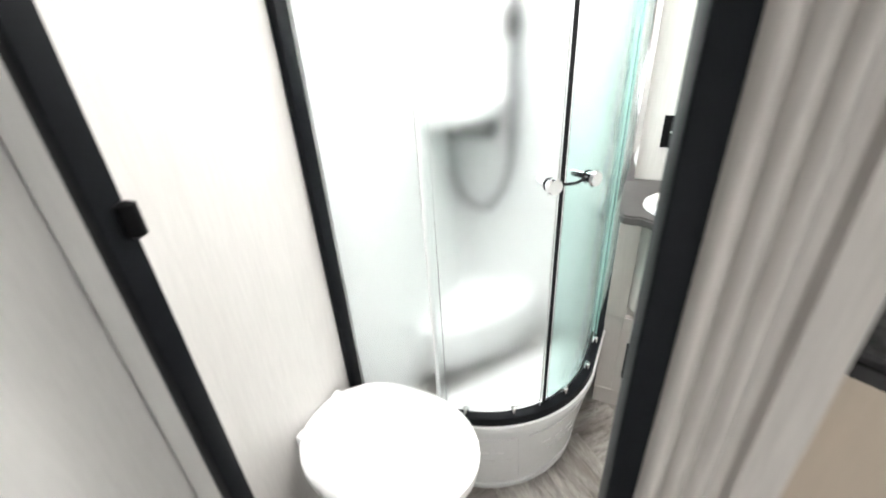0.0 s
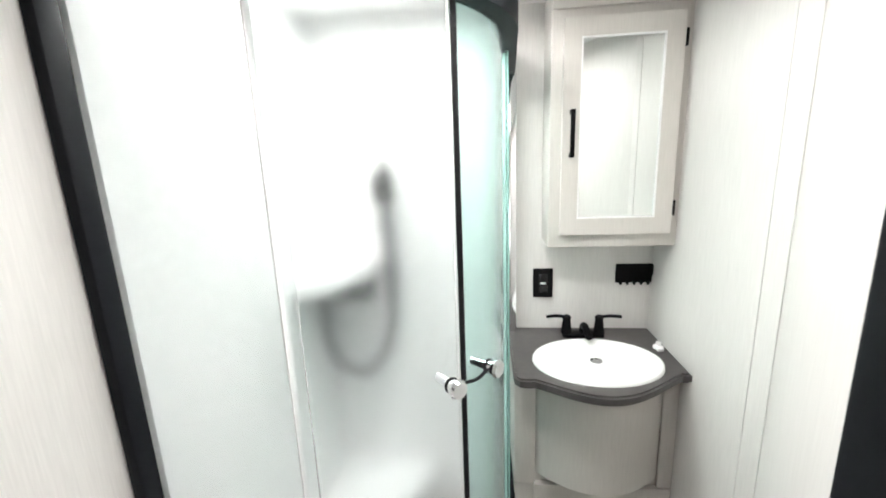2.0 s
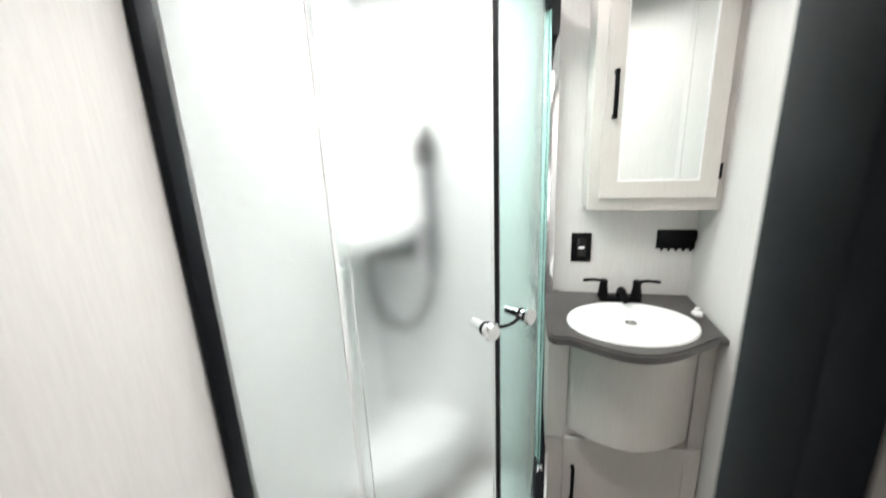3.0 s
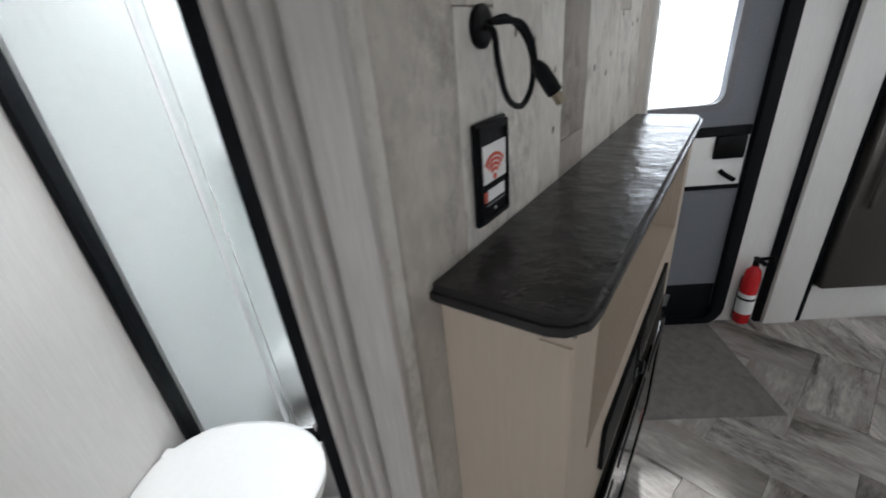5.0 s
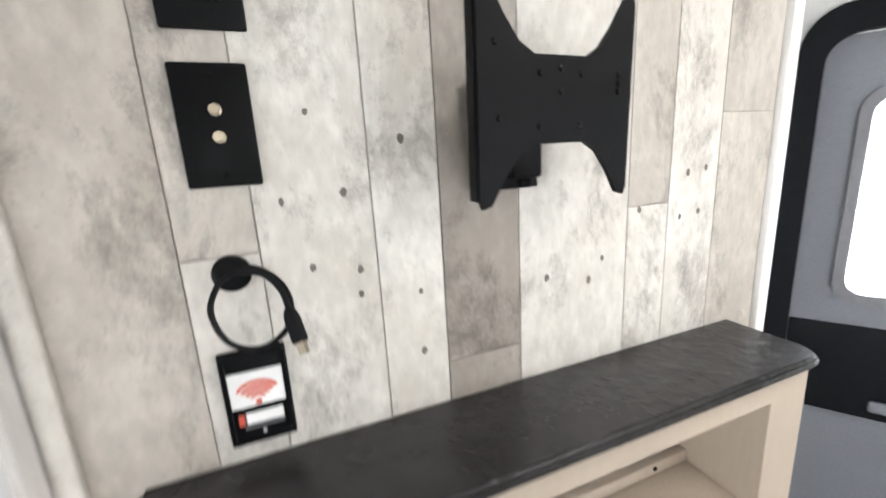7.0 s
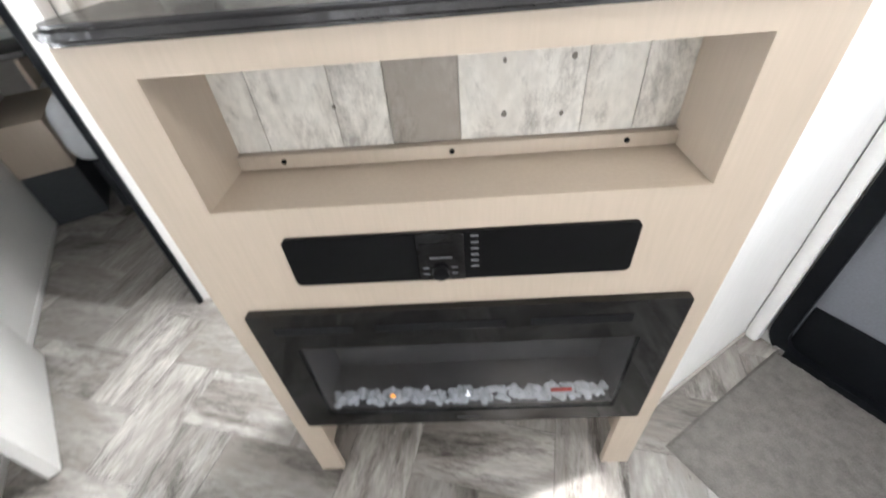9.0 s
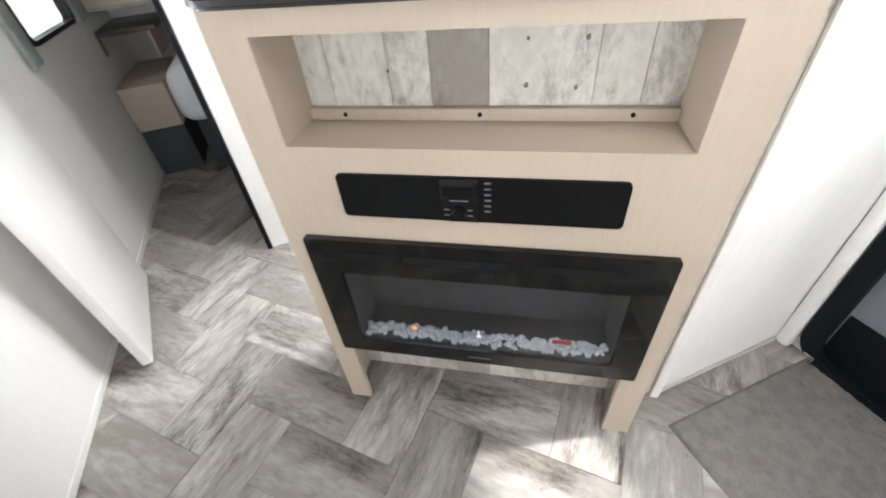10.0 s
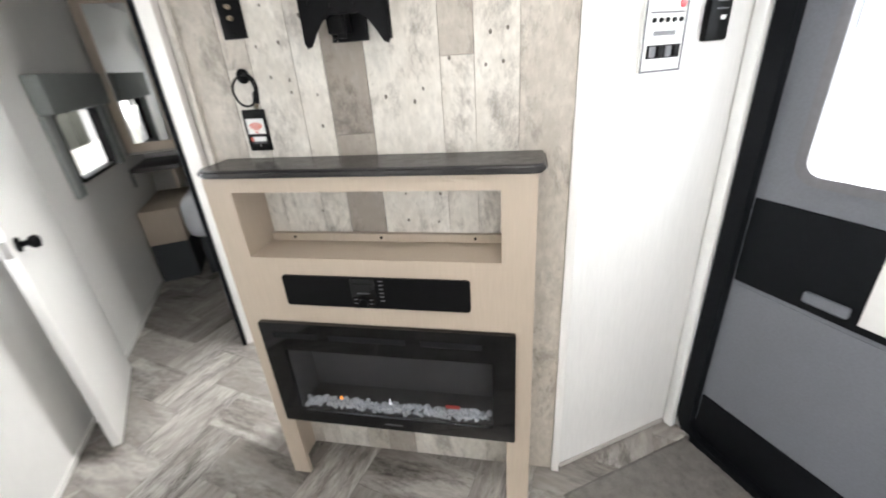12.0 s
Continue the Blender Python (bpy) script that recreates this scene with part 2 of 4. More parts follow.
def ring(bm, outer, inner, lo, hi, axis):
    """A flat frame between two outlines with as many points each."""
    place = {"z": lambda u, v, w: (u, v, w), "y": lambda u, v, w: (u, w, v), "x": lambda u, v, w: (w, u, v)}[axis]
    rows = [[bm.verts.new(place(u, v, w)) for u, v in o] for o, w in ((outer, lo), (outer, hi), (inner, hi), (inner, lo))]
    n = len(outer)
    for j in range(4):
        p, q = rows[j], rows[(j + 1) % 4]
        for i in range(n):
            bm.faces.new((p[i], p[(i + 1) % n], q[(i + 1) % n], q[i]))
    bmesh.ops.recalc_face_normals(bm, faces=bm.faces)
    return bm


def lathe(bm, profile, n=24, m=Matrix()):
    """Turns a profile of (radius, height) about z, then moves it by m."""
    rows = []
    for r, h in profile:
        rows.append([bm.verts.new(m @ Vector((r * math.cos(2 * math.pi * i / n), r * math.sin(2 * math.pi * i / n), h))) for i in range(n)])
    for p, q in zip(rows, rows[1:]):
        for i in range(n):
            bm.faces.new((p[i], p[(i + 1) % n], q[(i + 1) % n], q[i]))
    bm.faces.new(rows[0][::-1]), bm.faces.new(rows[-1])
    bmesh.ops.recalc_face_normals(bm, faces=bm.faces)
    return bm


def tube(bm, pts, r, n=10):
    """A round bar along a line of points."""
    pts = [Vector(p) for p in pts]
    rows = []
    for i, p in enumerate(pts):
        d = (pts[min(i + 1, len(pts) - 1)] - pts[max(i - 1, 0)]).normalized()
        q = d.to_track_quat("Z", "Y").to_matrix()
        rows.append([bm.verts.new(p + q @ Vector((r * math.cos(2 * math.pi * k / n), r * math.sin(2 * math.pi * k / n), 0))) for k in range(n)])
    for p, q in zip(rows, rows[1:]):
        for i in range(n):
            bm.faces.new((p[i], p[(i + 1) % n], q[(i + 1) % n], q[i]))
    bm.faces.new(rows[0][::-1]), bm.faces.new(rows[-1])
    bmesh.ops.recalc_face_normals(bm, faces=bm.faces)
    return bm


def curved(pts, per=8):
    """A smooth line through the points."""
    p = [Vector(q) for q in pts]
    p = [2 * p[0] - p[1]] + p + [2 * p[-1] - p[-2]]
    out = []
    for i in range(1, len(p) - 2):
        for k in range(per):
            t = k / per
            a, b, c, d = p[i - 1:i + 3]
            out.append(0.5 * ((2 * b) + (c - a) * t + (2 * a - 5 * b + 4 * c - d) * t * t + (3 * b - a - 3 * c + d) * t ** 3))
    return out + [p[-2]]


def mesh_of(name, bm, mat, smooth=None):
    me = bpy.data.meshes.new(name)
    bm.to_mesh(me)
    bm.free()
    me.materials.append(mat)
    if smooth:
        me.shade_smooth()
        me.set_sharp_from_angle(angle=radians(smooth))
    return me


def thing(name, base, m, label, category, group="", kind=""):
    """An Empty at the base of a thing; its parts are given in the frame m."""
    ob = new(name)
    ob.matrix_world = m @ Matrix.Translation(base)
    ob.empty_display_size = 0.05
    return tagged(ob, label, category, group, kind)


def part(name, bm, mat, parent, label="", smooth=40):
    """One mesh under a thing or a part, in the coordinates of the thing's frame."""
    root = parent if parent.parent is None else parent.parent
    if root.parent is not None:
        root = root.parent
    base = BASES[root.name]
    bmesh.ops.translate(bm, verts=bm.verts, vec=-base)
    ob = new(name, mesh_of(name, bm, mat, smooth))
    ob.parent = parent
    if label:
        ob["label"] = label
    return ob


BASES = {}


def start(name, base, m, label, category, group="", kind=""):
    ob = thing(name, base, m, label, category, group, kind)
    BASES[ob.name] = Vector(base)
    return ob


def setting(name, bm, mat, label, m=RV, category="wall", smooth=40):
    ob = new(name, mesh_of(name, bm, mat, smooth))
    ob.matrix_world = m
    BASES[ob.name] = Vector((0, 0, 0))
    return tagged(ob, label, category, "", "structure")


def wall_with_hole(u0, u1, z0, z1, holes, lo, hi, axis):
    """A slab with rectangular holes through it: boxes round the holes (u0, u1, z0, z1), left to right."""
    bm = bmesh.new()

    def slab(a, b, c, d):
        if b - a > 1e-4 and d - c > 1e-4:
            box(bm, *((lo, hi, a, b) if axis == "x" else (a, b, lo, hi)), c, d)
    at = u0
    for h0, h1, k0, k1 in holes:
        slab(at, h0, z0, z1), slab(h0, h1, z0, k0), slab(h0, h1, k1, z1)
        at = h1
    slab(at, u1, z0, z1)
    return bm


def letters(text, size, m, mat, parent, name="lettering", depth=0.0006):
    """Raised writing from the built-in font, as a mesh."""
    cu = bpy.data.curves.new(name, "FONT")
    cu.body, cu.size, cu.extrude, cu.align_x, cu.align_y = text, size, depth, "CENTER", "CENTER"
    tmp = new(name, cu)
    me = bpy.data.meshes.new_from_object(tmp.evaluated_get(bpy.context.evaluated_depsgraph_get()))
    bpy.data.objects.remove(tmp)
    me.transform(m)
    me.materials.clear()
    me.materials.append(mat)
    ob = new(name, me)
    ob.parent = parent
    return ob


# ---------------------------------------------------------------- the coach's shell
setting("floor", boxed(-0.85, 1.9, -4.0, 3.2, -0.06, -0.004), GROUT, "dark joints under grey-brown herringbone vinyl planks", category="floor")
# ceiling, with a hole for the skylight over the shower
cl = bmesh.new()
for lim in ((-1.7, 1.04, -4.0, 3.2), (1.40, 1.9, -4.0, 3.2), (1.04, 1.40, -4.0, 0.05), (1.04, 1.40, 0.55, 3.2)):
    box(cl, *lim, CEIL, CEIL + 0.05)
setting("ceiling", cl, CEILW, "plain white coach ceiling with a skylight over the shower", category="ceiling")
setting("skylight_curb", ring(bmesh.new(), [(1.02, 0.03), (1.42, 0.03), (1.42, 0.57), (1.02, 0.57)], [(1.04, 0.05), (1.40, 0.05), (1.40, 0.55), (1.04, 0.55)], CEIL - 0.012, CEIL + 0.10, "z"), ACRYLIC, "white plastic curb round the skylight", category="skylight")

setting("wall_outer_entry", wall_with_hole(-4.0, 3.2, 0, CEIL, [(-1.40, -0.805, 0.03, 1.742)], 1.70, 1.78, "x"), WHITE, "white outer wall panel holding the entry door")
setting("wall_outer_bath", boxed(1.610, 1.630, -0.535, 0.68, 0, CEIL - 0.001), BATHWALL, "pale streaked bathroom panel on the outer wall", BATH)
setting("wall_entry_return", boxed(1.152, 1.6985, -0.71, -0.66, 0, CEIL - 0.001), WHITE, "bright white smooth wall beside the entry door")
setting("wall_bath_front", boxed(0.985, 1.6095, -0.545, -0.531, 0, CEIL - 0.002), BATHWALL, "pale streaked bathroom wall panel beside the vanity", BATH)
setting("wall_bath_rear", boxed(0.272, 1.6095, 0.655, 0.668, 0, CEIL - 0.002), BATHWALL, "pale pinkish white bathroom wall panel behind the toilet", BATH)
setting("wall_stub", boxed(0.022, 0.2565, 0.66, 0.70, 0, CEIL - 0.002), WHITE, "narrow white wall panel beside the bedroom opening")
setting("wall_bedroom_front", boxed(0.259, 1.6985, 0.681, 0.70, 0, CEIL - 0.003), WHITE, "white bedroom side of the bathroom wall")
setting("door_header", boxed(0.233, 0.279, -0.060, 0.538, 1.87, CEIL - 0.001), TRIM, "greige header over the bathroom doorway", category="door frame")
setting("wall_left", wall_with_hole(-4.0, 3.2, 0, CEIL, [(-2.75, -1.45, 0.85, 1.6), (-0.36, 0.22, 0.80, 1.40), (1.22, 1.80, 0.93, 1.28)], -0.70, -0.62, "x"), WHITE, "white streaked outer wall panel along the passage")
setting("wall_bedroom_end", boxed(-0.62, 1.70, 2.75, 2.82, 0, CEIL - 0.001), WHITE, "plain white end wall of the bedroom")
setting("wall_rear", wall_with_hole(-0.62, 1.70, 0, CEIL, [(-0.35, 1.55, 0.8, 1.7)], -4.0, -3.94, "y"), WHITE, "white rear wall with a wide window")

# Opaque dome, out of view, added to keep the sun out of the shower.
dome = bmesh.new()
box(dome, 1.02, 1.42, 0.03, 0.57, CEIL + 0.101, CEIL + 0.16, bevel=0.03, seg=3)
setting("skylight_sun_block", dome, ACRYLIC, "unseen white plastic dome added to block the sun over the skylight", category="skylight")

# television wall: a thin core with boards in front and a bathroom panel behind
setting("wall_television", boxed(0.293, 1.352, 0.004, 0.020, 0, CEIL - 0.001), BOARD_MID, "core of the boarded television wall", TV)
setting("wall_bath_diagonal", boxed(0.268, 1.12, 0.0205, 0.034, 0, CEIL - 0.002), BATHWALL, "pale streaked bathroom panel on the slanting wall", TV)
setting("panel_seam", boxed(1.046, 1.050, -0.5308, -0.5288, 0, CEIL - 0.003), BATHWALL, "thin cover strip over a wall panel seam", BATH, "trim")
setting("corner_trim", boxed(1.330, 1.356, -0.012, 0.0035, 0, CEIL - 0.003, bevel=0.002), WHITE, "white corner strip at the end of the boards", TV, "trim")
setting("corner_trim", boxed(1.66, 1.699, -0.755, -0.712, 0, CEIL - 0.004, bevel=0.012), CEILW, "cream rounded corner moulding beside the door", RV, "trim")
setting("baseboard", boxed(1.16, 1.66, -0.718, -0.711, 0, 0.018, bevel=0.002), TRIM, "thin shoe strip along the white wall", RV, "baseboard")
setting("baseboard", boxed(-0.618, -0.610, -3.9, 1.74, 0, 0.03, bevel=0.002), WHITE, "thin white shoe strip along the passage wall", RV, "baseboard")


def fluted_casing():
    """The greige door casing, with its rounded flutes."""
    pts = [(0, 0)]
    for i in range(81):
        s = i / 80
        if s < 0.52:
            depth = 0.008 + 0.009 * abs(math.sin(math.pi * 3 * s / 0.52)) ** 0.7
        else:
            depth = 0.004 if s < 0.64 else 0.015
        edge = min(1, min(s, 1 - s) * 30)
        pts.append((s * 0.079, -depth * edge ** 0.5))
    pts.append((0.079, 0))
    m = Matrix.Translation((0.240, 0.053, 0)) @ pose(0, 0, 0, 0, 0, -55.5)
    return setting("door_casing", outline_prism(bmesh.new(), pts, 0, CEIL - 0.003), TRIM, "greige fluted casing round the bathroom doorway", m, "door frame", 30)


fluted_casing()
setting("casing_cover", boxed(0.284, 0.306, -0.009, 0.0035, 0, CEIL - 0.004, bevel=0.002), BOARD_LIGHT, "light cover strip between casing and boards", TV, "trim")
jr = setting("door_jamb", boxed(0.233, 0.280, -0.086, -0.062, 0, CEIL - 0.004, bevel=0.003), CHARCOAL, "black edged jamb of the bathroom doorway", RV, "door frame")
jl = setting("door_jamb", boxed(0.258, 0.296, 0.539, 0.572, 0, CEIL - 0.004, bevel=0.003), CHARCOAL, "black upright jamb with a hinge knuckle", RV, "door frame")
part("hinge", lathe(bmesh.new(), [(0.006, 1.168), (0.013, 1.172), (0.013, 1.214), (0.006, 1.218)], 16, Matrix.Translation((0.292, 0.534, 0))), BLACKM, jl)
setting("wall_return", boxed(0.259, 0.294, 0.5725, 0.659, 0, CEIL - 0.005), WHITE, "white return panel behind the door jamb")
setting("opening_edge", boxed(0.0, 0.02, 0.645, 0.715, 0, CEIL - 0.004, bevel=0.003), CHARCOAL, "black edge trim of the bedroom opening", RV, "door frame")


# ---------------------------------------------------------------- windows
def coach_window(name, b0, b1, z0, z1, r, frame_mat, label, a=-0.62, depth=0.08, width=0.045):
    w = start(name, (a, (b0 + b1) / 2, z0), RV, label, "window", kind="structure")
    part("window_frame", ring(bmesh.new(), rounded(b0 - width, b1 + width, z0 - width, z1 + width, r + width), rounded(b0 + 0.004, b1 - 0.004, z0 + 0.004, z1 - 0.004, r), a + 0.018, a - 0.03, "x"), frame_mat, w)
    p = part("pane", outline_prism(bmesh.new(), rounded(b0 - 0.006, b1 + 0.006, z0 - 0.006, z1 + 0.006, r), a - depth * 0.5, a - depth * 0.5 + 0.004, "x"), GLASS, w, "clear glass pane")
    p.visible_shadow = False
    return w


coach_window("window_1", -0.36, 0.22, 0.80, 1.40, 0.09, GREYFRAME, "rounded window with a thick grey frame and bright daylight")
wb = coach_window("window_2", 1.22, 1.80, 0.93, 1.28, 0.03, BLACKM, "bedroom window with a dark frame under a grey valance", width=0.015)
coach_window("window_3", -2.75, -1.45, 0.85, 1.60, 0.06, GREYFRAME, "wide window with a grey frame in the living area")
setting("backdrop", boxed(-2.6, -2.55, -4.5, 4.0, -0.5, 3.2), SKYPANE, "bright overcast daylight outside", category="backdrop")
setting("backdrop", boxed(2.9, 2.95, -4.5, 1.0, -0.5, 2.4), SKYPANE, "bright overcast daylight outside the entry door", category="backdrop")
setting("backdrop", boxed(-1.5, 2.5, -5.2, -5.15, -0.5, 3.2), SKYPANE, "bright overcast daylight outside the rear window", category="backdrop")

val = start("valance", (-0.60, 1.6, 1.25), RV, "grey padded valance box round the bedroom window", "valance")
part("top", boxed(-0.618, -0.545, 1.08, 1.92, 1.285, 1.47, bevel=0.012), SHADEGREY, val)
part("side_board", boxed(-0.618, -0.59, 1.08, 1.18, 0.86, 1.285, bevel=0.012), SHADEGREY, val)
part("side_board", boxed(-0.618, -0.59, 1.84, 1.92, 0.90, 1.285, bevel=0.012), SHADEGREY, val)


# ---------------------------------------------------------------- shower
def shower_line(offset=0.0, b_end=0.6535, a_end=1.6085):
    """The rounded front of the shower in plan, from the rear wall to the outer wall."""
    r = 0.385 + offset
    pts = [(0.728 - offset, b_end), (0.745 - offset, 0.50)]
    for i in range(25):
        g = radians(180 + 90 * i / 24)
        pts.append((1.145 + r * math.cos(g), 0.37 + r * math.sin(g)))
    return pts + [(1.40, -0.030 - offset), (a_end, -0.040 - offset)]


def band(bm, outer, inner, z0, z1):
    """A wall of even thickness along a line in plan."""
    return outline_prism(bm, outer + inner[::-1], z0, z1)


def along(line, s0, s1, n=14):
    """A stretch of a line in plan between two distances along it."""
    pts = [Vector(p) for p in line]
    run = [0.0]
    for p, q in zip(pts, pts[1:]):
        run.append(run[-1] + (q - p).length)
    out = []
    for k in range(n + 1):
        s = s0 + (s1 - s0) * k / n
        i = max(j for j in range(len(run) - 1) if run[j] <= s + 1e-9)
        t = (s - run[i]) / (run[i + 1] - run[i])
        out.append(tuple(pts[i].lerp(pts[i + 1], t)))
    return out


RIM = 0.358
sh = start("shower_enclosure", (1.2, 0.3, 0), BATH, "rounded corner shower with frosted sliding glass doors and black frame", "shower")


def skirt(bm, s0, s1, o0, o1, z0, z1, thick, n=30):
    """A curved band that leans inwards towards the floor: offsets o0 at z0 and o1 at z1."""
    rows = [along(shower_line(o), s0, s1, n) for o in (o0, o1, o1 - thick, o0 - thick)]
    vs = [[bm.verts.new((a, b, z)) for a, b in pts] for pts, z in zip(rows, (z0, z1, z1, z0))]
    for j in range(4):
        p, q = vs[j], vs[(j + 1) % 4]
        for i in range(n):
            bm.faces.new((p[i], p[i + 1], q[i + 1], q[i]))
    bm.faces.new([v[0] for v in vs]), bm.faces.new([v[-1] for v in vs][::-1])
    bmesh.ops.recalc_face_normals(bm, faces=bm.faces)
    return bm


LONG = 1.34
pan = part("shower_pan", skirt(bmesh.new(), 0, LONG, -0.040, 0.010, 0, RIM, 0.05), ACRYLIC, sh, "white curved pan skirt")
part("pan_floor", outline_prism(bmesh.new(), shower_line(-0.10), 0.0, 0.12), ACRYLIC, sh)
part("pan_foot", skirt(bmesh.new(), 0, LONG, -0.030, -0.030, 0, 0.016, 0.012), ACRYLIC, sh)
part("pan_lip", band(bmesh.new(), shower_line(0.019), shower_line(-0.055), RIM - 0.022, RIM), ACRYLIC, sh)
for s0, s1 in ((0.34, 0.52), (0.555, 0.78), (0.815, 1.04)):
    part("skirt_panel", skirt(bmesh.new(), s0, s1, -0.0285, 0.0055, 0.045, 0.285, 0.004, 12), ACRYLIC, sh)
    for k in range(3):
        for zz in (0.21, 0.165):
            u = s0 + 0.05 + k * 0.05 + (0.02 if zz < 0.2 else 0)
            if u + 0.04 < s1:
                o = -0.0285 + 0.034 * (zz - 0.045) / 0.24 + 0.003
                part("raised_dash", skirt(bmesh.new(), u, u + 0.035, o, o + 0.001, zz, zz + 0.009, 0.003, 3), ACRYLIC, sh)
part("bottom_track", band(bmesh.new(), shower_line(0.012), shower_line(-0.016), RIM + 0.001, RIM + 0.032), CHARCOAL, sh, "black bottom track")
part("top_rail", band(bmesh.new(), shower_line(0.016), shower_line(-0.03), 1.755, 1.825), CHARCOAL, sh, "black curved top rail")
part("wall_profile", boxed(0.698, 0.735, 0.632, 0.6535, RIM + 0.03, 1.78, bevel=0.003), CHARCOAL, sh, "black upright wall channel")
part("wall_profile", boxed(1.570, 1.6085, -0.060, -0.018, RIM + 0.03, 1.78, bevel=0.003), CHROME, sh)


def glass_sheet(name, s0, s1, inward=0.0, mat=FROST):
    g = part(name, band(bmesh.new(), along(shower_line(-0.008 - inward), s0, s1, 18), along(shower_line(-0.013 - inward), s0, s1, 18), RIM + 0.035, 1.755), mat, sh, "frosted pale green glass")
    g.visible_shadow = False
    return g


glass_sheet("fixed_panel", 0.005, 0.30)
dl = glass_sheet("sliding_door", 0.27, 0.594, 0.012)
dr = glass_sheet("sliding_door", 0.606, 1.00, 0.012, GRAZEFROST)
glass_sheet("fixed_panel", 0.98, 1.36, 0.0, GRAZEFROST)
for s in (0.272, 0.582, 1.0):
    part("glass_edge", band(bmesh.new(), along(shower_line(-0.004), s, s + 0.003, 2), along(shower_line(-0.027), s, s + 0.003, 2), RIM + 0.035, 1.753), ACRYLIC if s < 0.7 else EDGEGLASS, sh)
part("seal", band(bmesh.new(), along(shower_line(-0.006), 0.591, 0.603, 3), along(shower_line(-0.030), 0.591, 0.603, 3), RIM + 0.035, 1.753), RUBBER, sh, "black rubber seal")
for s in (0.36, 0.50, 0.68, 0.82, 0.96):
    p0 = along(shower_line(-0.004), s, s + 0.01, 1)[0]
    bmf = lathe(bmesh.new(), [(0.006, 0), (0.009, 0.002), (0.009, 0.022), (0.005, 0.026)], 12, Matrix.Translation((p0[0], p0[1], RIM + 0.034)))
    part("roller", bmf, CHROME, sh)


def shower_knob(s):
    """A round chrome knob that goes through the glass."""
    q = along(shower_line(-0.004), s, s + 0.02, 1)
    d = Vector((q[1][0] - q[0][0], q[1][1] - q[0][1], 0)).normalized()
    n = Vector((d.y, -d.x, 0))
    if (Vector((q[0][0], q[0][1], 0)) - Vector((1.145, 0.37, 0))).dot(n) < 0:
        n = -n
    m = Matrix.Translation((q[0][0], q[0][1], 1.09)) @ n.to_track_quat("Z", "Y").to_matrix().to_4x4()
    k = part("knob", lathe(bmesh.new(), [(0.010, -0.022), (0.010, 0.012), (0.013, 0.014), (0.013, 0.030), (0.017, 0.032), (0.019, 0.040), (0.016, 0.046)], 24, m), CHROME, sh, "polished chrome knob")
    part("knob_ring", lathe(bmesh.new(), [(0.014, 0.016), (0.0155, 0.019), (0.014, 0.022)], 20, m), RUBBER, k)
    return m @ Vector((0, 0, 0.02))


k1, k2 = shower_knob(0.552), shower_knob(0.648)
part("band", tube(bmesh.new(), curved([k1, (k1 + k2) / 2 + Vector((-0.006, -0.012, -0.004)), k2]), 0.0035), RUBBER, sh, "black rubber band tying the knobs together")

# fittings on the shower's walls
IN_SHOWER = BATH @ pose(-0.020, 0.034, 0)
su = start("shower_surround", (1.5, 0.3, 0.12), IN_SHOWER, "white moulded surround walls inside the shower", "shower wall")
part("panel", boxed(0.775, 1.6285, 0.606, 0.6195, 0.12, CEIL - 0.012), ACRYLIC, su)
part("panel", boxed(1.615, 1.6285, -0.065, 0.605, 0.12, CEIL - 0.012), ACRYLIC, su)
part("soap_shelf", outline_prism(bmesh.new(), [(1.28, 0.604), (1.34, 0.50), (1.50, 0.44), (1.612, 0.40), (1.612, 0.604)], 1.10, 1.15), ACRYLIC, su, "corner soap shelf")
part("seat", outline_prism(bmesh.new(), [(1.15, 0.604), (1.2, 0.46), (1.42, 0.28), (1.612, 0.22), (1.612, 0.604)], 0.12, 0.32), ACRYLIC, su, "moulded corner seat")
vv = start("shower_valve", (1.58, 0.50, 1.02), IN_SHOWER, "dark shower valve below the soap shelf", "faucet")
part("body", boxed(1.50, 1.612, 0.42, 0.60, 1.02, 1.095, bevel=0.012), BLACKM, vv)
hh = start("hand_shower", (1.59, 0.27, 0.75), IN_SHOWER @ Matrix.Translation((0, 0.06, 0)), "hand shower with a long looping dark hose", "shower head")
part("slide_bar", tube(bmesh.new(), [(1.585, 0.30, 0.96), (1.585, 0.30, 1.50)], 0.020), BLACKM, hh)
part("head", boxed(1.53, 1.60, 0.265, 0.335, 1.36, 1.46, bevel=0.015), BLACKM, hh)
part("hose", tube(bmesh.new(), curved([(1.57, 0.29, 1.38), (1.55, 0.28, 1.10), (1.55, 0.31, 0.86), (1.55, 0.40, 0.73), (1.54, 0.51, 0.79), (1.54, 0.56, 1.02)], 10), 0.018), GREYFRAME, hh, "grey metal hose")


# ---------------------------------------------------------------- toilet
def egg(cx, cy, width, back, front, n=40, flat=0.55):
    """A toilet's outline: blunt behind (towards +b), round in front."""
    pts = []
    for i in range(n):
        g = 2 * math.pi * i / n
        x, y = math.cos(g), math.sin(g)
        if y > 0:
            x = math.copysign(abs(x) ** flat, x) * (1 - 0.42 * y ** 2.2)
            y = y ** 0.62
        pts.append((cx + x * width / 2, cy + y * (back if y > 0 else front)))
    return pts


def loft(bm, rows):
    """A closed skin over outlines (points, z), one above the other."""
    vs = [[bm.verts.new((x, y, z)) for x, y in pts] for pts, z in rows]
    n = len(vs[0])
    for p, q in zip(vs, vs[1:]):
        for i in range(n):
            bm.faces.new((p[i], p[(i + 1) % n], q[(i + 1) % n], q[i]))
    bm.faces.new(vs[0][::-1]), bm.faces.new(vs[-1])
    bmesh.ops.recalc_face_normals(bm, faces=bm.faces)
    return bm


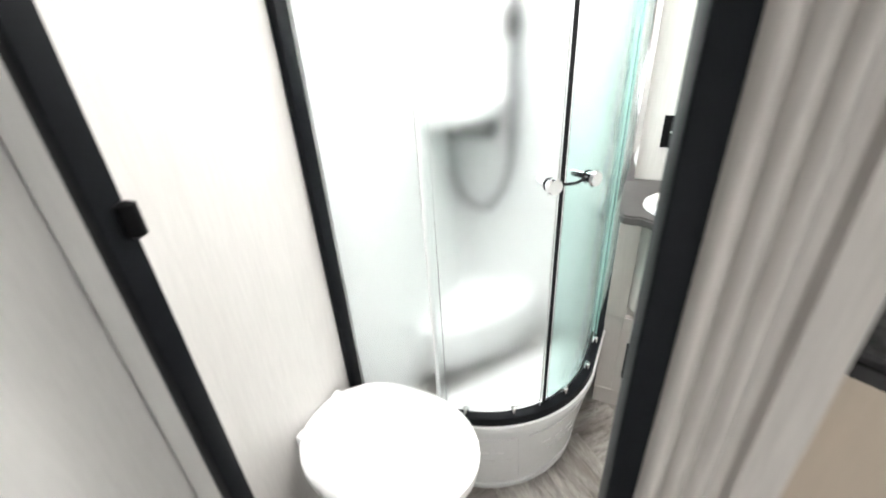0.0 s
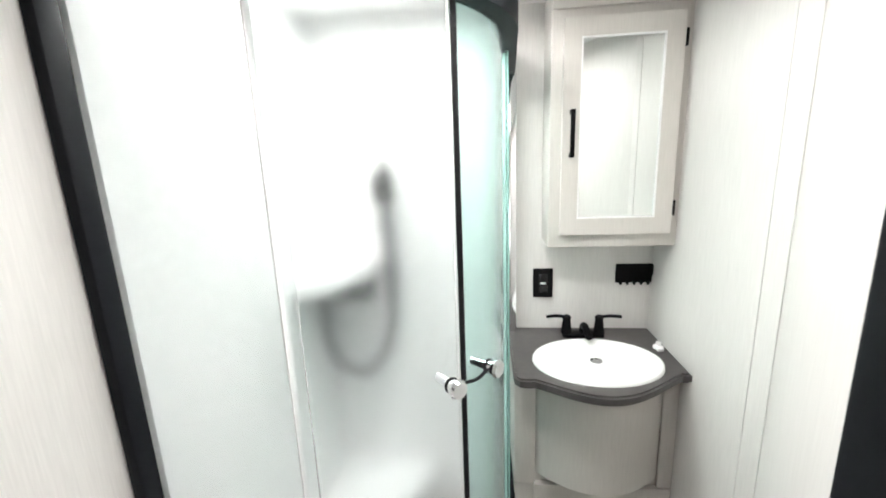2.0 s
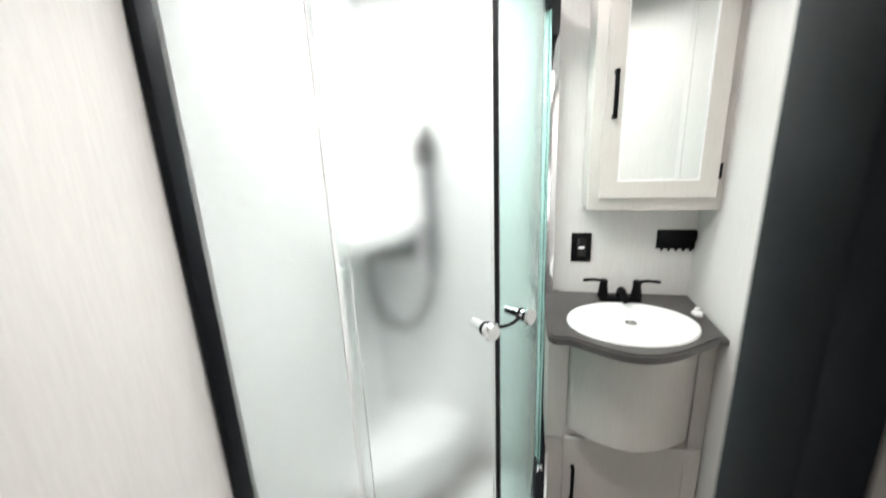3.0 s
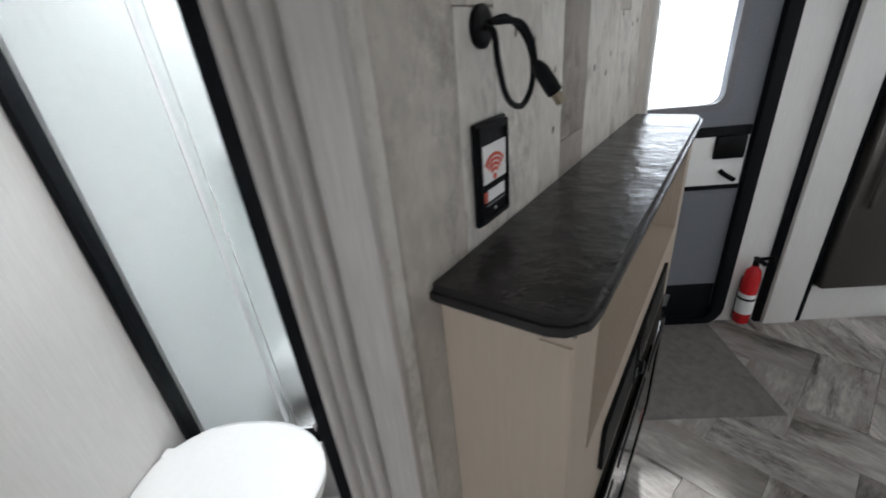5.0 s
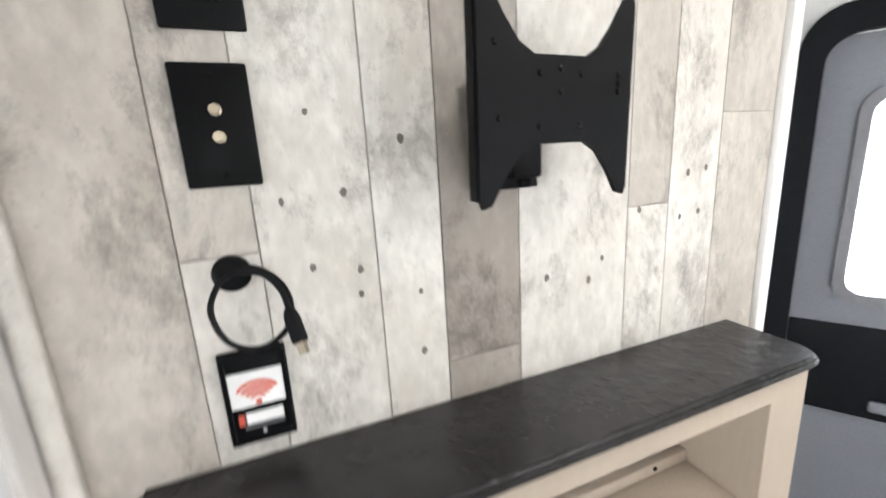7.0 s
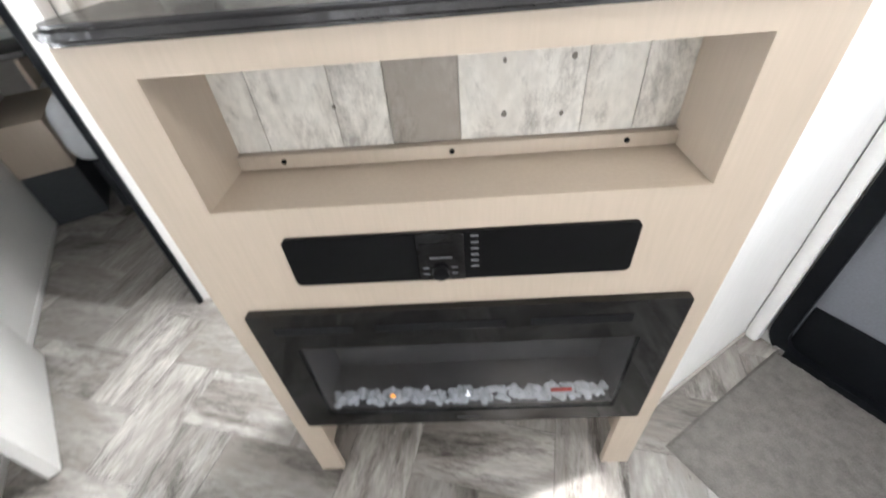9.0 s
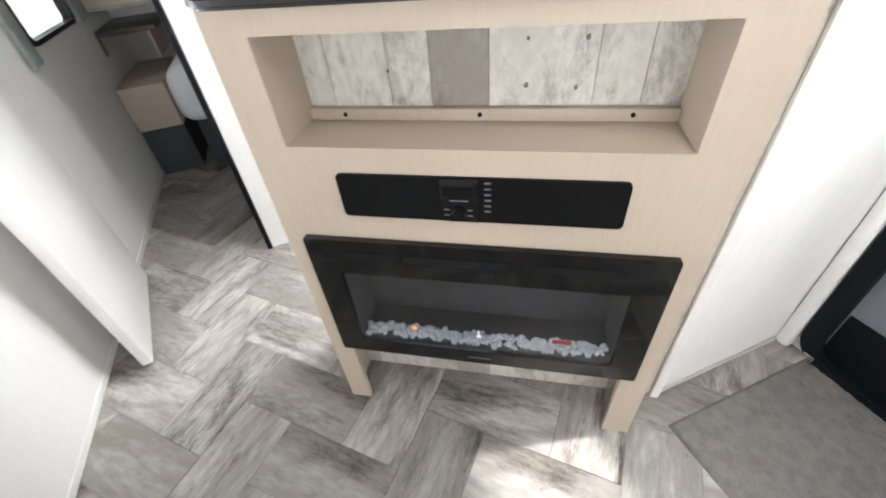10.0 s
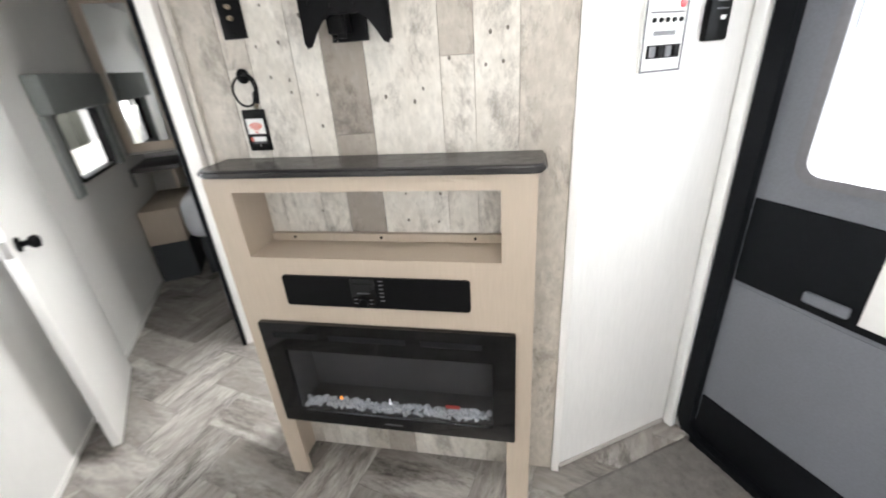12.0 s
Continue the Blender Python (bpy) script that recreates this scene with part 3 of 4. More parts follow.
TC = (0.545, 0.36)
to = start("toilet", (TC[0], TC[1], 0), BATH @ pose(-0.012, 0.039, 0) @ Matrix.Diagonal((1.03, 1, 0.975, 1)), "white coach toilet with the lid closed", "toilet")
part("bowl", loft(bmesh.new(), [(egg(*TC, 0.24, 0.24, 0.16), 0), (egg(*TC, 0.235, 0.24, 0.155), 0.06), (egg(*TC, 0.22, 0.24, 0.15), 0.22), (egg(*TC, 0.27, 0.245, 0.18), 0.35), (egg(*TC, 0.325, 0.25, 0.205), 0.435), (egg(*TC, 0.33, 0.25, 0.21), 0.455)]), PORCELAIN, to, smooth=60)
part("seat", loft(bmesh.new(), [(egg(*TC, 0.325, 0.245, 0.210), 0.457), (egg(*TC, 0.340, 0.25, 0.217), 0.463), (egg(*TC, 0.340, 0.25, 0.217), 0.474), (egg(*TC, 0.33, 0.245, 0.212), 0.479)]), PORCELAIN, to, smooth=60)
lid = part("lid", loft(bmesh.new(), [(egg(*TC, 0.33, 0.248, 0.212), 0.481), (egg(*TC, 0.345, 0.252, 0.220), 0.486), (egg(*TC, 0.343, 0.252, 0.219), 0.496), (egg(*TC, 0.31, 0.235, 0.20), 0.504), (egg(*TC, 0.2, 0.16, 0.13), 0.508)]), PORCELAIN, to, smooth=60)
for dx in (-0.07, 0.07):
    part("hinge", boxed(TC[0] + dx - 0.015, TC[0] + dx + 0.015, 0.575, 0.606, 0.46, 0.502, bevel=0.006), PORCELAIN, to)
part("flush_pedal", boxed(TC[0] - 0.16, TC[0] - 0.11, 0.28, 0.36, 0.03, 0.05, bevel=0.008), PORCELAIN, to)


# ---------------------------------------------------------------- vanity
va = start("vanity", (1.5, -0.38, 0), BASIN @ pose(-0.045, 0.062, 0), "pale wood-grain vanity with a bowed front and one door", "vanity cabinet")
part("body", boxed(1.405, 1.665, -0.605, -0.112, 0.0, 0.845), VANITY, va)
part("stile", boxed(1.393, 1.4045, -0.178, -0.112, 0.44, 0.845, bevel=0.002), VANITY, va)
part("stile", boxed(1.393, 1.4045, -0.605, -0.560, 0.44, 0.845, bevel=0.002), VANITY, va)
bow = [(1.4045, -0.178)] + [(1.40 - 0.095 * math.sin(math.pi * i / 20) ** 0.8, -0.178 - 0.382 * i / 20) for i in range(21)] + [(1.4045, -0.56)]
part("bowed_front", outline_prism(bmesh.new(), bow, 0.485, 0.845), VANITY, va, "curved drawer-like front", smooth=50)
vd = part("door", ring(bmesh.new(), [(-0.600, 0.09), (-0.175, 0.09), (-0.175, 0.445), (-0.600, 0.445)], [(-0.555, 0.13), (-0.22, 0.13), (-0.22, 0.405), (-0.555, 0.405)], 1.384, 1.404, "x"), VANITY, va)
part("door_panel", boxed(1.392, 1.402, -0.556, -0.219, 0.129, 0.406), VANITY, vd)


def bar_handle(parent, a, b, z0, z1):
    """An upright black bar handle on two posts."""
    bmf = bmesh.new()
    box(bmf, a - 0.028, a - 0.018, b - 0.006, b + 0.006, z0, z1, bevel=0.002)
    box(bmf, a - 0.0185, a - 0.0005, b - 0.006, b + 0.006, z0 + 0.001, z0 + 0.013, bevel=0.001)
    box(bmf, a - 0.0185, a - 0.0005, b - 0.006, b + 0.006, z1 - 0.013, z1 - 0.001, bevel=0.001)
    return part("handle", bmf, BLACKM, parent, "black bar handle")


bar_handle(vd, 1.384, -0.205, 0.19, 0.34)
part("toe_kick", boxed(1.398, 1.4048, -0.604, -0.113, 0.0, 0.075), VANITY, va)

ct = start("countertop", (1.45, -0.35, 0.846), BASIN, "dark laminate vanity top with a bowed front edge", "countertop")
edge = [(1.621, -0.042), (1.30, -0.042), (1.262, -0.045), (1.246, -0.058), (1.243, -0.085)]
edge += [(1.246 + 0.035 * i / 24 - 0.098 * math.sin(math.pi * i / 24) ** 1.1, -0.10 - 0.405 * i / 24) for i in range(25)]
edge += [(1.292, -0.52), (1.290, -0.5440), (1.621, -0.5440)]
bmf = outline_prism(bmesh.new(), edge, 0.846, 0.876)
bmesh.ops.bevel(bmf, geom=[e for e in bmf.edges if abs(e.verts[0].co.z - e.verts[1].co.z) < 1e-5], offset=0.006, segments=2, affect="EDGES")
part("slab", bmf, COUNTER, ct)


def oval(cx, cy, rx, ry, n=36):
    return [(cx + rx * math.cos(2 * math.pi * i / n), cy + ry * math.sin(2 * math.pi * i / n)) for i in range(n)]


SC = (1.357, -0.297)
sk = start("sink", (SC[0], SC[1], 0.876), BASIN, "white oval drop-in sink with a raised rim", "sink")
rows = [(oval(*SC, 0.146, 0.192), 0.8765), (oval(*SC, 0.144, 0.190), 0.886), (oval(*SC, 0.136, 0.182), 0.890), (oval(*SC, 0.124, 0.170), 0.886), (oval(*SC, 0.116, 0.162), 0.8795), (oval(*SC, 0.05, 0.08), 0.878), (oval(*SC, 0.02, 0.02), 0.8775)]
part("basin", loft(bmesh.new(), rows), PORCELAIN, sk, smooth=70)
part("drain", lathe(bmesh.new(), [(0.018, 0.8778), (0.018, 0.8795), (0.012, 0.880)], 20, Matrix.Translation((SC[0], SC[1], 0))), CHROME, sk)

fa = start("faucet", (1.56, -0.36, 0.876), BASIN @ pose(-0.022, 0.062, 0), "matte black two-handle faucet behind the sink", "faucet")
part("base_plate", boxed(1.545, 1.592, -0.43, -0.29, 0.8765, 0.892, bevel=0.007), BLACKM, fa)
part("spout", tube(bmesh.new(), curved([(1.568, -0.36, 0.89), (1.562, -0.36, 0.915), (1.53, -0.36, 0.925), (1.475, -0.36, 0.912)]), 0.012), BLACKM, fa)
for b, way in ((-0.305, 1), (-0.415, -1)):
    h = part("handle", lathe(bmesh.new(), [(0.020, 0.89), (0.017, 0.905), (0.013, 0.935), (0.015, 0.945), (0.010, 0.952)], 16, Matrix.Translation((1.568, b, 0))), BLACKM, fa)
    part("lever", tube(bmesh.new(), curved([(1.568, b, 0.944), (1.563, b + way * 0.03, 0.952), (1.556, b + way * 0.07, 0.952)]), 0.0055), BLACKM, h)
st = start("sink_stopper", (1.43, -0.555, 0.876), BASIN @ pose(0, 0.055, 0), "small white plastic sink plug on the vanity top", "stopper")
part("plug", lathe(bmesh.new(), [(0.012, 0), (0.016, 0.002), (0.016, 0.010), (0.008, 0.014), (0.008, 0.024)], 16, Matrix.Translation((1.45, -0.568, 0.8765))), ACRYLIC, st)
part("tab", boxed(1.425, 1.445, -0.578, -0.556, 0.8765, 0.889, bevel=0.004), ACRYLIC, st)

ou = start("wall_outlet", (1.63, -0.22, 1.01), OUTER @ pose(0.0155, 0.054, -0.016), "black square outlet plate on the bathroom wall", "outlet")
pl = part("plate", boxed(1.622, 1.629, -0.258, -0.188, 1.010, 1.118, bevel=0.002), PLASTICBLACK, ou)
part("insert", boxed(1.6195, 1.6225, -0.240, -0.206, 1.028, 1.100, bevel=0.001), GLOSSBLACK, pl)
part("button", boxed(1.6175, 1.620, -0.233, -0.213, 1.0605, 1.068), LABELWHITE, pl, "small white button")

hk = start("towel_hook", (1.62, -0.5, 1.07), OUTER @ pose(0.0155, 0.042, -0.024), "black bracket with a row of small hooks", "hook")
part("back_plate", boxed(1.621, 1.629, -0.585, -0.462, 1.072, 1.140, bevel=0.002), BLACKM, hk)
part("arm", boxed(1.535, 1.622, -0.603, -0.592, 1.122, 1.134, bevel=0.003), BLACKM, hk)
part("arm_root", boxed(1.612, 1.628, -0.604, -0.584, 1.10, 1.139, bevel=0.003), BLACKM, hk)
for i in range(5):
    b = -0.475 - i * 0.023
    part("peg", tube(bmesh.new(), curved([(1.620, b, 1.080), (1.606, b, 1.072), (1.602, b, 1.082)], 4), 0.004, 8), BLACKM, hk)

mc = start("mirror_cabinet", (1.5, -0.39, 1.235), OUTER @ pose(0.077, 0.028, -0.022), "pale wall cabinet with a mirrored door over the vanity", "cabinet")
part("body", boxed(1.410, 1.5665, -0.572, -0.190, 1.235, 1.982, bevel=0.002), VANITY, mc)
part("filler", boxed(1.402, 1.4105, -0.572, -0.192, 1.918, 1.982), VANITY, mc)
md = part("door", ring(bmesh.new(), [(-0.545, 1.277), (-0.222, 1.277), (-0.222, 1.890), (-0.545, 1.890)], [(-0.497, 1.327), (-0.270, 1.327), (-0.270, 1.840), (-0.497, 1.840)], 1.388, 1.408, "x"), VANITY, mc)
part("mirror", boxed(1.395, 1.399, -0.500, -0.267, 1.324, 1.843), MIRROR, md, "plain mirror glass")
part("bead", ring(bmesh.new(), [(-0.4995, 1.3245), (-0.2675, 1.3245), (-0.2675, 1.8425), (-0.4995, 1.8425)], [(-0.492, 1.332), (-0.275, 1.332), (-0.275, 1.835), (-0.492, 1.835)], 1.390, 1.3945, "x"), ACRYLIC, md)
bar_handle(md, 1.388, -0.247, 1.51, 1.645)
for z in (1.33, 1.80):
    part("hinge", boxed(1.394, 1.4065, -0.556, -0.5455, z, z + 0.045, bevel=0.001), BLACKM, mc)

# Rim added round the living area's fill lamp, out of view.
lf0 = start("fill_fixture", (0.75, -1.15, CEIL - 0.04), RV, "unseen round white rim added for the living area's fill lamp", "lamp")
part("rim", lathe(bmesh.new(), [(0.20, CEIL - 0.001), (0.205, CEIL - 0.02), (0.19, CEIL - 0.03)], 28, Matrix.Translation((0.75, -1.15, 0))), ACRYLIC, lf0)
cf = start("ceiling_lamp", (0.8, 0.0, CEIL - 0.04), RV, "round white ceiling lamp in the bathroom", "lamp")
part("rim", lathe(bmesh.new(), [(0.09, CEIL - 0.001), (0.095, CEIL - 0.02), (0.085, CEIL - 0.03)], 24, Matrix.Translation((0.8, 0, 0))), ACRYLIC, cf)


# ---------------------------------------------------------------- the boards of the television wall
wt = bpy.data.objects["wall_television"]
X = [0.306, 0.423, 0.497, 0.621, 0.704, 0.816, 1.007, 1.091, 1.199, 1.330]
SPLIT = [None, 1.419, 1.86, 0.62, 1.24, 1.80, 1.416, 0.75, 1.55]
TONES = [(BOARD_MID, BOARD_MID), (BOARD_LIGHT, BOARD_MID), (BOARD_LIGHT, BOARD_LIGHT), (BOARD_MID, BOARD_LIGHT), (BOARD_DARK, BOARD_DARK), (BOARD_LIGHT, BOARD_LIGHT), (BOARD_LIGHT, BOARD_MID), (BOARD_LIGHT, BOARD_LIGHT), (BOARD_MID, BOARD_MID)]
for i, (x0, x1) in enumerate(zip(X, X[1:])):
    cuts = [0.0, SPLIT[i], CEIL - 0.005] if SPLIT[i] else [0.0, CEIL - 0.005]
    for j, (z0, z1) in enumerate(zip(cuts, cuts[1:])):
        part("board", boxed(x0 + 0.0007, x1 - 0.0007, 0.0, 0.0038, z0 + 0.0006, z1 - 0.0006, bevel=0.0006, seg=1), TONES[i][j], wt, smooth=None)
rnd = random.Random(4)
KNOTS = [(0.525, 1.47), (0.590, 1.475), (0.548, 1.395), (0.60, 1.385), (0.598, 1.355), (0.672, 1.345), (0.671, 1.265), (0.86, 1.33), (0.935, 1.315), (0.76, 1.60), (1.03, 1.41), (1.13, 1.46), (1.17, 1.465), (1.118, 1.39), (1.16, 1.395), (0.66, 1.53), (0.56, 1.56), (0.885, 1.07), (0.985, 1.07), (0.885, 0.99), (0.975, 0.985), (0.62, 1.02), (0.96, 1.345), (0.455, 1.50)]
for x, z in KNOTS:
    r = 0.0030 + 0.0018 * rnd.random()
    bmf = outline_prism(bmesh.new(), [(x + r * (0.75 + 0.3 * rnd.random()) * math.cos(g), z + r * (1.0 + 0.5 * rnd.random()) * math.sin(g)) for g in [k * math.pi / 5 for k in range(10)]], -0.0004, 0.0008, "y")
    part("knot", bmf, KNOT, wt, smooth=None)


# ---------------------------------------------------------------- fireplace console
FY = -0.140
co = start("fireplace_console", (0.8, -0.07, 0), TV, "tan laminate console with an open niche, radio and fireplace", "console")
fr = bmesh.new()
for lim in ((0.362, 0.427, 0.0, 0.285), (1.172, 1.245, 0.0, 0.285), (0.362, 0.4145, 0.285, 0.72), (1.1955, 1.245, 0.285, 0.72), (0.362, 0.532, 0.72, 0.928), (1.074, 1.245, 0.72, 0.928), (0.532, 1.074, 0.72, 0.778), (0.532, 1.074, 0.873, 0.928), (0.362, 0.441, 0.928, 1.160), (1.160, 1.245, 0.928, 1.160), (0.441, 1.160, 1.121, 1.160), (0.4145, 1.1955, 0.285, 0.304), (0.4145, 1.1955, 0.706, 0.72)):
    box(fr, lim[0], lim[1], FY, FY + 0.016, lim[2], lim[3])
bmesh.ops.remove_doubles(fr, verts=fr.verts, dist=1e-5)
part("face_frame", fr, TAN, co)
part("side_panel", boxed(0.362, 0.378, FY + 0.0163, -0.001, 0, 1.160), TAN, co)
part("side_panel", boxed(1.229, 1.245, FY + 0.0163, -0.001, 0, 1.160), TAN, co)
part("corner_batten", boxed(0.3595, 0.3618, FY + 0.002, FY + 0.032, 0, 1.149), TAN, co)
part("niche_side", boxed(0.425, 0.4408, FY + 0.0163, -0.001, 0.912, 1.160), TAN, co)
part("niche_side", boxed(1.1602, 1.176, FY + 0.0163, -0.001, 0.912, 1.160), TAN, co)
part("niche_floor", boxed(0.441, 1.160, FY + 0.0163, -0.001, 0.912, 0.9275), TAN, co)
cle = part("cleat", boxed(0.4415, 1.1595, -0.018, -0.001, 0.928, 0.952, bevel=0.001), TAN, co)
for x in (0.52, 0.80, 1.08):
    part("screw", lathe(bmesh.new(), [(0.0045, 0), (0.0045, 0.002), (0.002, 0.003)], 12, pose(x, -0.018, 0.941, 90)), BLACKM, cle)
part("back_rail", boxed(0.379, 1.228, -0.03, -0.012, 0.205, 0.284), BOARD_MID, co, "weathered back rail")

tp = start("console_top", (0.8, -0.07, 1.1605), TV, "dark textured slate-look shelf top with rounded corners", "shelf")
outl = [(0.345, -0.001), (0.345, -0.118), (0.352, -0.137), (0.368, -0.150), (0.39, -0.153), (1.225, -0.153), (1.246, -0.150), (1.260, -0.138), (1.266, -0.118), (1.266, -0.001)]
bmf = outline_prism(bmesh.new(), outl, 1.1605, 1.183)
bmesh.ops.bevel(bmf, geom=[e for e in bmf.edges if abs(e.verts[0].co.z - e.verts[1].co.z) < 1e-5 and not (e.verts[0].co.y > -0.01 and e.verts[1].co.y > -0.01)], offset=0.007, segments=3, affect="EDGES")
part("slab", bmf, SLATE, tp)

ra = start("radio", (0.803, FY, 0.776), TV, "flush black stereo panel with a small display and knob", "radio")
rp = part("panel", outline_prism(bmesh.new(), rounded(0.529, 1.077, 0.776, 0.875, 0.010), FY - 0.007, FY + 0.010, "y"), PLASTICBLACK, ra)
part("centre", boxed(0.737, 0.812, FY - 0.010, FY - 0.0072, 0.777, 0.874, bevel=0.002), GLOSSBLACK, rp)
part("display", boxed(0.742, 0.798, FY - 0.0115, FY - 0.0103, 0.836, 0.857), GLOSSBLACK, rp)
part("knob", lathe(bmesh.new(), [(0.014, 0), (0.013, 0.008), (0.009, 0.009)], 20, pose(0.772, FY - 0.0102, 0.796, 90)), PLASTICBLACK, rp)
for x, z, w in ((0.744, 0.805, 0.010), (0.744, 0.792, 0.010), (0.790, 0.805, 0.010), (0.790, 0.792, 0.010), (0.756, 0.826, 0.036)):
    part("print_bar", boxed(x, x + w, FY - 0.0112, FY - 0.0102, z, z + 0.0022), GREYPRINT, rp)
for i in range(6):
    part("button", boxed(0.822, 0.834, FY - 0.0082, FY - 0.0068, 0.802 + i * 0.0125, 0.8048 + i * 0.0125), GREYPRINT, rp)

fp = start("electric_fireplace", (0.805, FY, 0.30), TV, "black glass electric fireplace with pale crystals inside", "fireplace")
ff = part("front_frame", ring(bmesh.new(), rounded(0.411, 1.199, 0.300, 0.712, 0.006, 2), rounded(0.478, 1.132, 0.352, 0.610, 0.004, 2), FY - 0.016, FY - 0.001, "y"), GLOSSBLACK, fp)
for x0, x1 in ((0.452, 0.600), (0.640, 0.880), (0.925, 1.105)):
    part("vent_slot", boxed(x0, x1, FY - 0.0175, FY - 0.0158, 0.657, 0.677), RUBBER, ff)
part("print_bar", boxed(0.775, 0.835, FY - 0.0168, FY - 0.0158, 0.322, 0.327), INNERGREY, ff)
fb = bmesh.new()
box(fb, 0.478, 1.132, -0.020, -0.012, 0.340, 0.625)
box(fb, 0.468, 0.478, FY, -0.012, 0.340, 0.625)
box(fb, 1.132, 1.142, FY, -0.012, 0.340, 0.625)
box(fb, 0.478, 1.132, FY, -0.020, 0.340, 0.350)
box(fb, 0.478, 1.132, FY, -0.020, 0.615, 0.625)
part("firebox", fb, INNERGREY, fp)
gl = part("glass", boxed(0.479, 1.131, FY - 0.013, FY - 0.010, 0.353, 0.609), SMOKED, fp, "smoked glass")
gl.visible_shadow = False
bmf = bmesh.new()
for i in range(420):
    r = rnd.uniform(0.007, 0.012)
    m = Matrix.Translation((rnd.uniform(0.488, 1.122), rnd.uniform(FY + 0.004, FY + 0.034), 0.356 + rnd.uniform(0.0, 0.022))) @ Euler([rnd.uniform(0, 6) for _ in range(3)]).to_matrix().to_4x4() @ Matrix.Diagonal((r, r * rnd.uniform(0.6, 1), r * rnd.uniform(0.6, 1), 1))
    bmesh.ops.create_icosphere(bmf, subdivisions=1, radius=1, matrix=m)
cr = part("crystals", bmf, CRYSTAL, fp, "bed of clear glass crystals", smooth=None)
cr["kind"] = "stuff"
part("flame_icon", outline_prism(bmesh.new(), [(0.632, 0.418), (0.640, 0.416), (0.644, 0.422), (0.638, 0.434), (0.630, 0.424)], FY - 0.0145, FY - 0.0135, "y"), FLAME, fp)
part("heat_icon", outline_prism(bmesh.new(), [(0.800, 0.412), (0.808, 0.412), (0.810, 0.418), (0.806, 0.422), (0.806, 0.438), (0.802, 0.438), (0.802, 0.422), (0.798, 0.418)], FY - 0.0145, FY - 0.0135, "y"), ICON, fp)
part("red_digits", boxed(0.985, 1.030, FY - 0.0145, FY - 0.0135, 0.420, 0.434), DIGITS, fp)


# ---------------------------------------------------------------- on the boarded wall
def wall_plate(name, x0, x1, z0, z1, label):
    p = start(name, ((x0 + x1) / 2, 0, z0), TV, label, "wall plate")
    return p, part("plate", boxed(x0, x1, -0.0075, -0.0008, z0, z1, bevel=0.0022), PLASTICBLACK, p)


wf, plate = wall_plate("signal_booster", 0.439, 0.507, 1.205, 1.317, "black plate with a red signal arc sticker above the shelf")
part("frame", ring(bmesh.new(), rounded(0.441, 0.505, 1.208, 1.314, 0.003, 2), rounded(0.445, 0.501, 1.214, 1.306, 0.002, 2), -0.0105, -0.0074, "y"), PLASTICBLACK, wf)
stk = part("sticker", boxed(0.4455, 0.5005, -0.0088, -0.0076, 1.252, 1.293), LABELWHITE, wf, "white sticker")
for i, r in enumerate((0.007, 0.0125, 0.018, 0.0235)):
    pts = [(0.473 + rr * math.cos(radians(g)), 1.257 + rr * 0.95 * math.sin(radians(g))) for rr, gs in ((r + 0.0036, range(38, 143, 8)), (r, range(142, 37, -8))) for g in gs]
    part("arc", outline_prism(bmesh.new(), pts, -0.0096, -0.0087, "y"), LOGORED, stk)
part("dot", lathe(bmesh.new(), [(0.0035, 0), (0.0035, 0.001)], 14, pose(0.473, -0.0087, 1.2565, 90)), LOGORED, stk)
part("wordmark_bar", boxed(0.458, 0.496, -0.0088, -0.0076, 1.231, 1.244), LABELWHITE, wf, "white block where a maker's mark stands")
part("mark_bar", boxed(0.450, 0.456, -0.0088, -0.0076, 1.231, 1.243), LOGORED, wf)
part("print_bar", boxed(0.455, 0.496, -0.0088, -0.0076, 1.2255, 1.2278), GREYPRINT, wf)
part("light", lathe(bmesh.new(), [(0.0018, 0), (0.0018, 0.001)], 10, pose(0.474, -0.0076, 1.219, 90)), LABELWHITE, wf)

cx, plate = wall_plate("coax_plate", 0.445, 0.511, 1.490, 1.604, "black wall plate with two brass cable sockets")
for z in (1.562, 1.537):
    part("socket", lathe(bmesh.new(), [(0.006, 0), (0.006, 0.004), (0.0045, 0.0045), (0.0045, 0.012)], 8, pose(0.479, -0.0074, z, 90)), BRASS, plate)
for z in (1.592, 1.502):
    part("screw", lathe(bmesh.new(), [(0.003, 0), (0.002, 0.0012)], 10, pose(0.479, -0.0074, z, 90)), BLACKM, plate)
wp, plate = wall_plate("outlet_plate", 0.445, 0.517, 1.632, 1.746, "black outlet plate high on the boarded wall")
part("insert", boxed(0.463, 0.499, -0.0095, -0.0073, 1.655, 1.725, bevel=0.001), GLOSSBLACK, plate)

hd = start("cable", (0.467, -0.005, 1.398), TV, "black looped video cable hanging from a round wall grommet", "cable")
part("grommet", lathe(bmesh.new(), [(0.019, 0), (0.019, 0.004), (0.015, 0.007), (0.010, 0.0075)], 28, pose(0.468, -0.0008, 1.402, 90)), PLASTICBLACK, hd)
line = curved([(0.468, -0.006, 1.402), (0.456, -0.022, 1.396), (0.447, -0.03, 1.372), (0.458, -0.033, 1.340), (0.485, -0.035, 1.328), (0.512, -0.034, 1.342), (0.520, -0.032, 1.368), (0.512, -0.026, 1.392), (0.490, -0.018, 1.408), (0.470, -0.008, 1.404)], 8)
part("cord", tube(bmesh.new(), line, 0.0030), RUBBER, hd)
part("cord", tube(bmesh.new(), curved([(0.470, -0.010, 1.405), (0.497, -0.028, 1.403), (0.512, -0.034, 1.386), (0.517, -0.036, 1.366)], 8), 0.0030), RUBBER, hd)
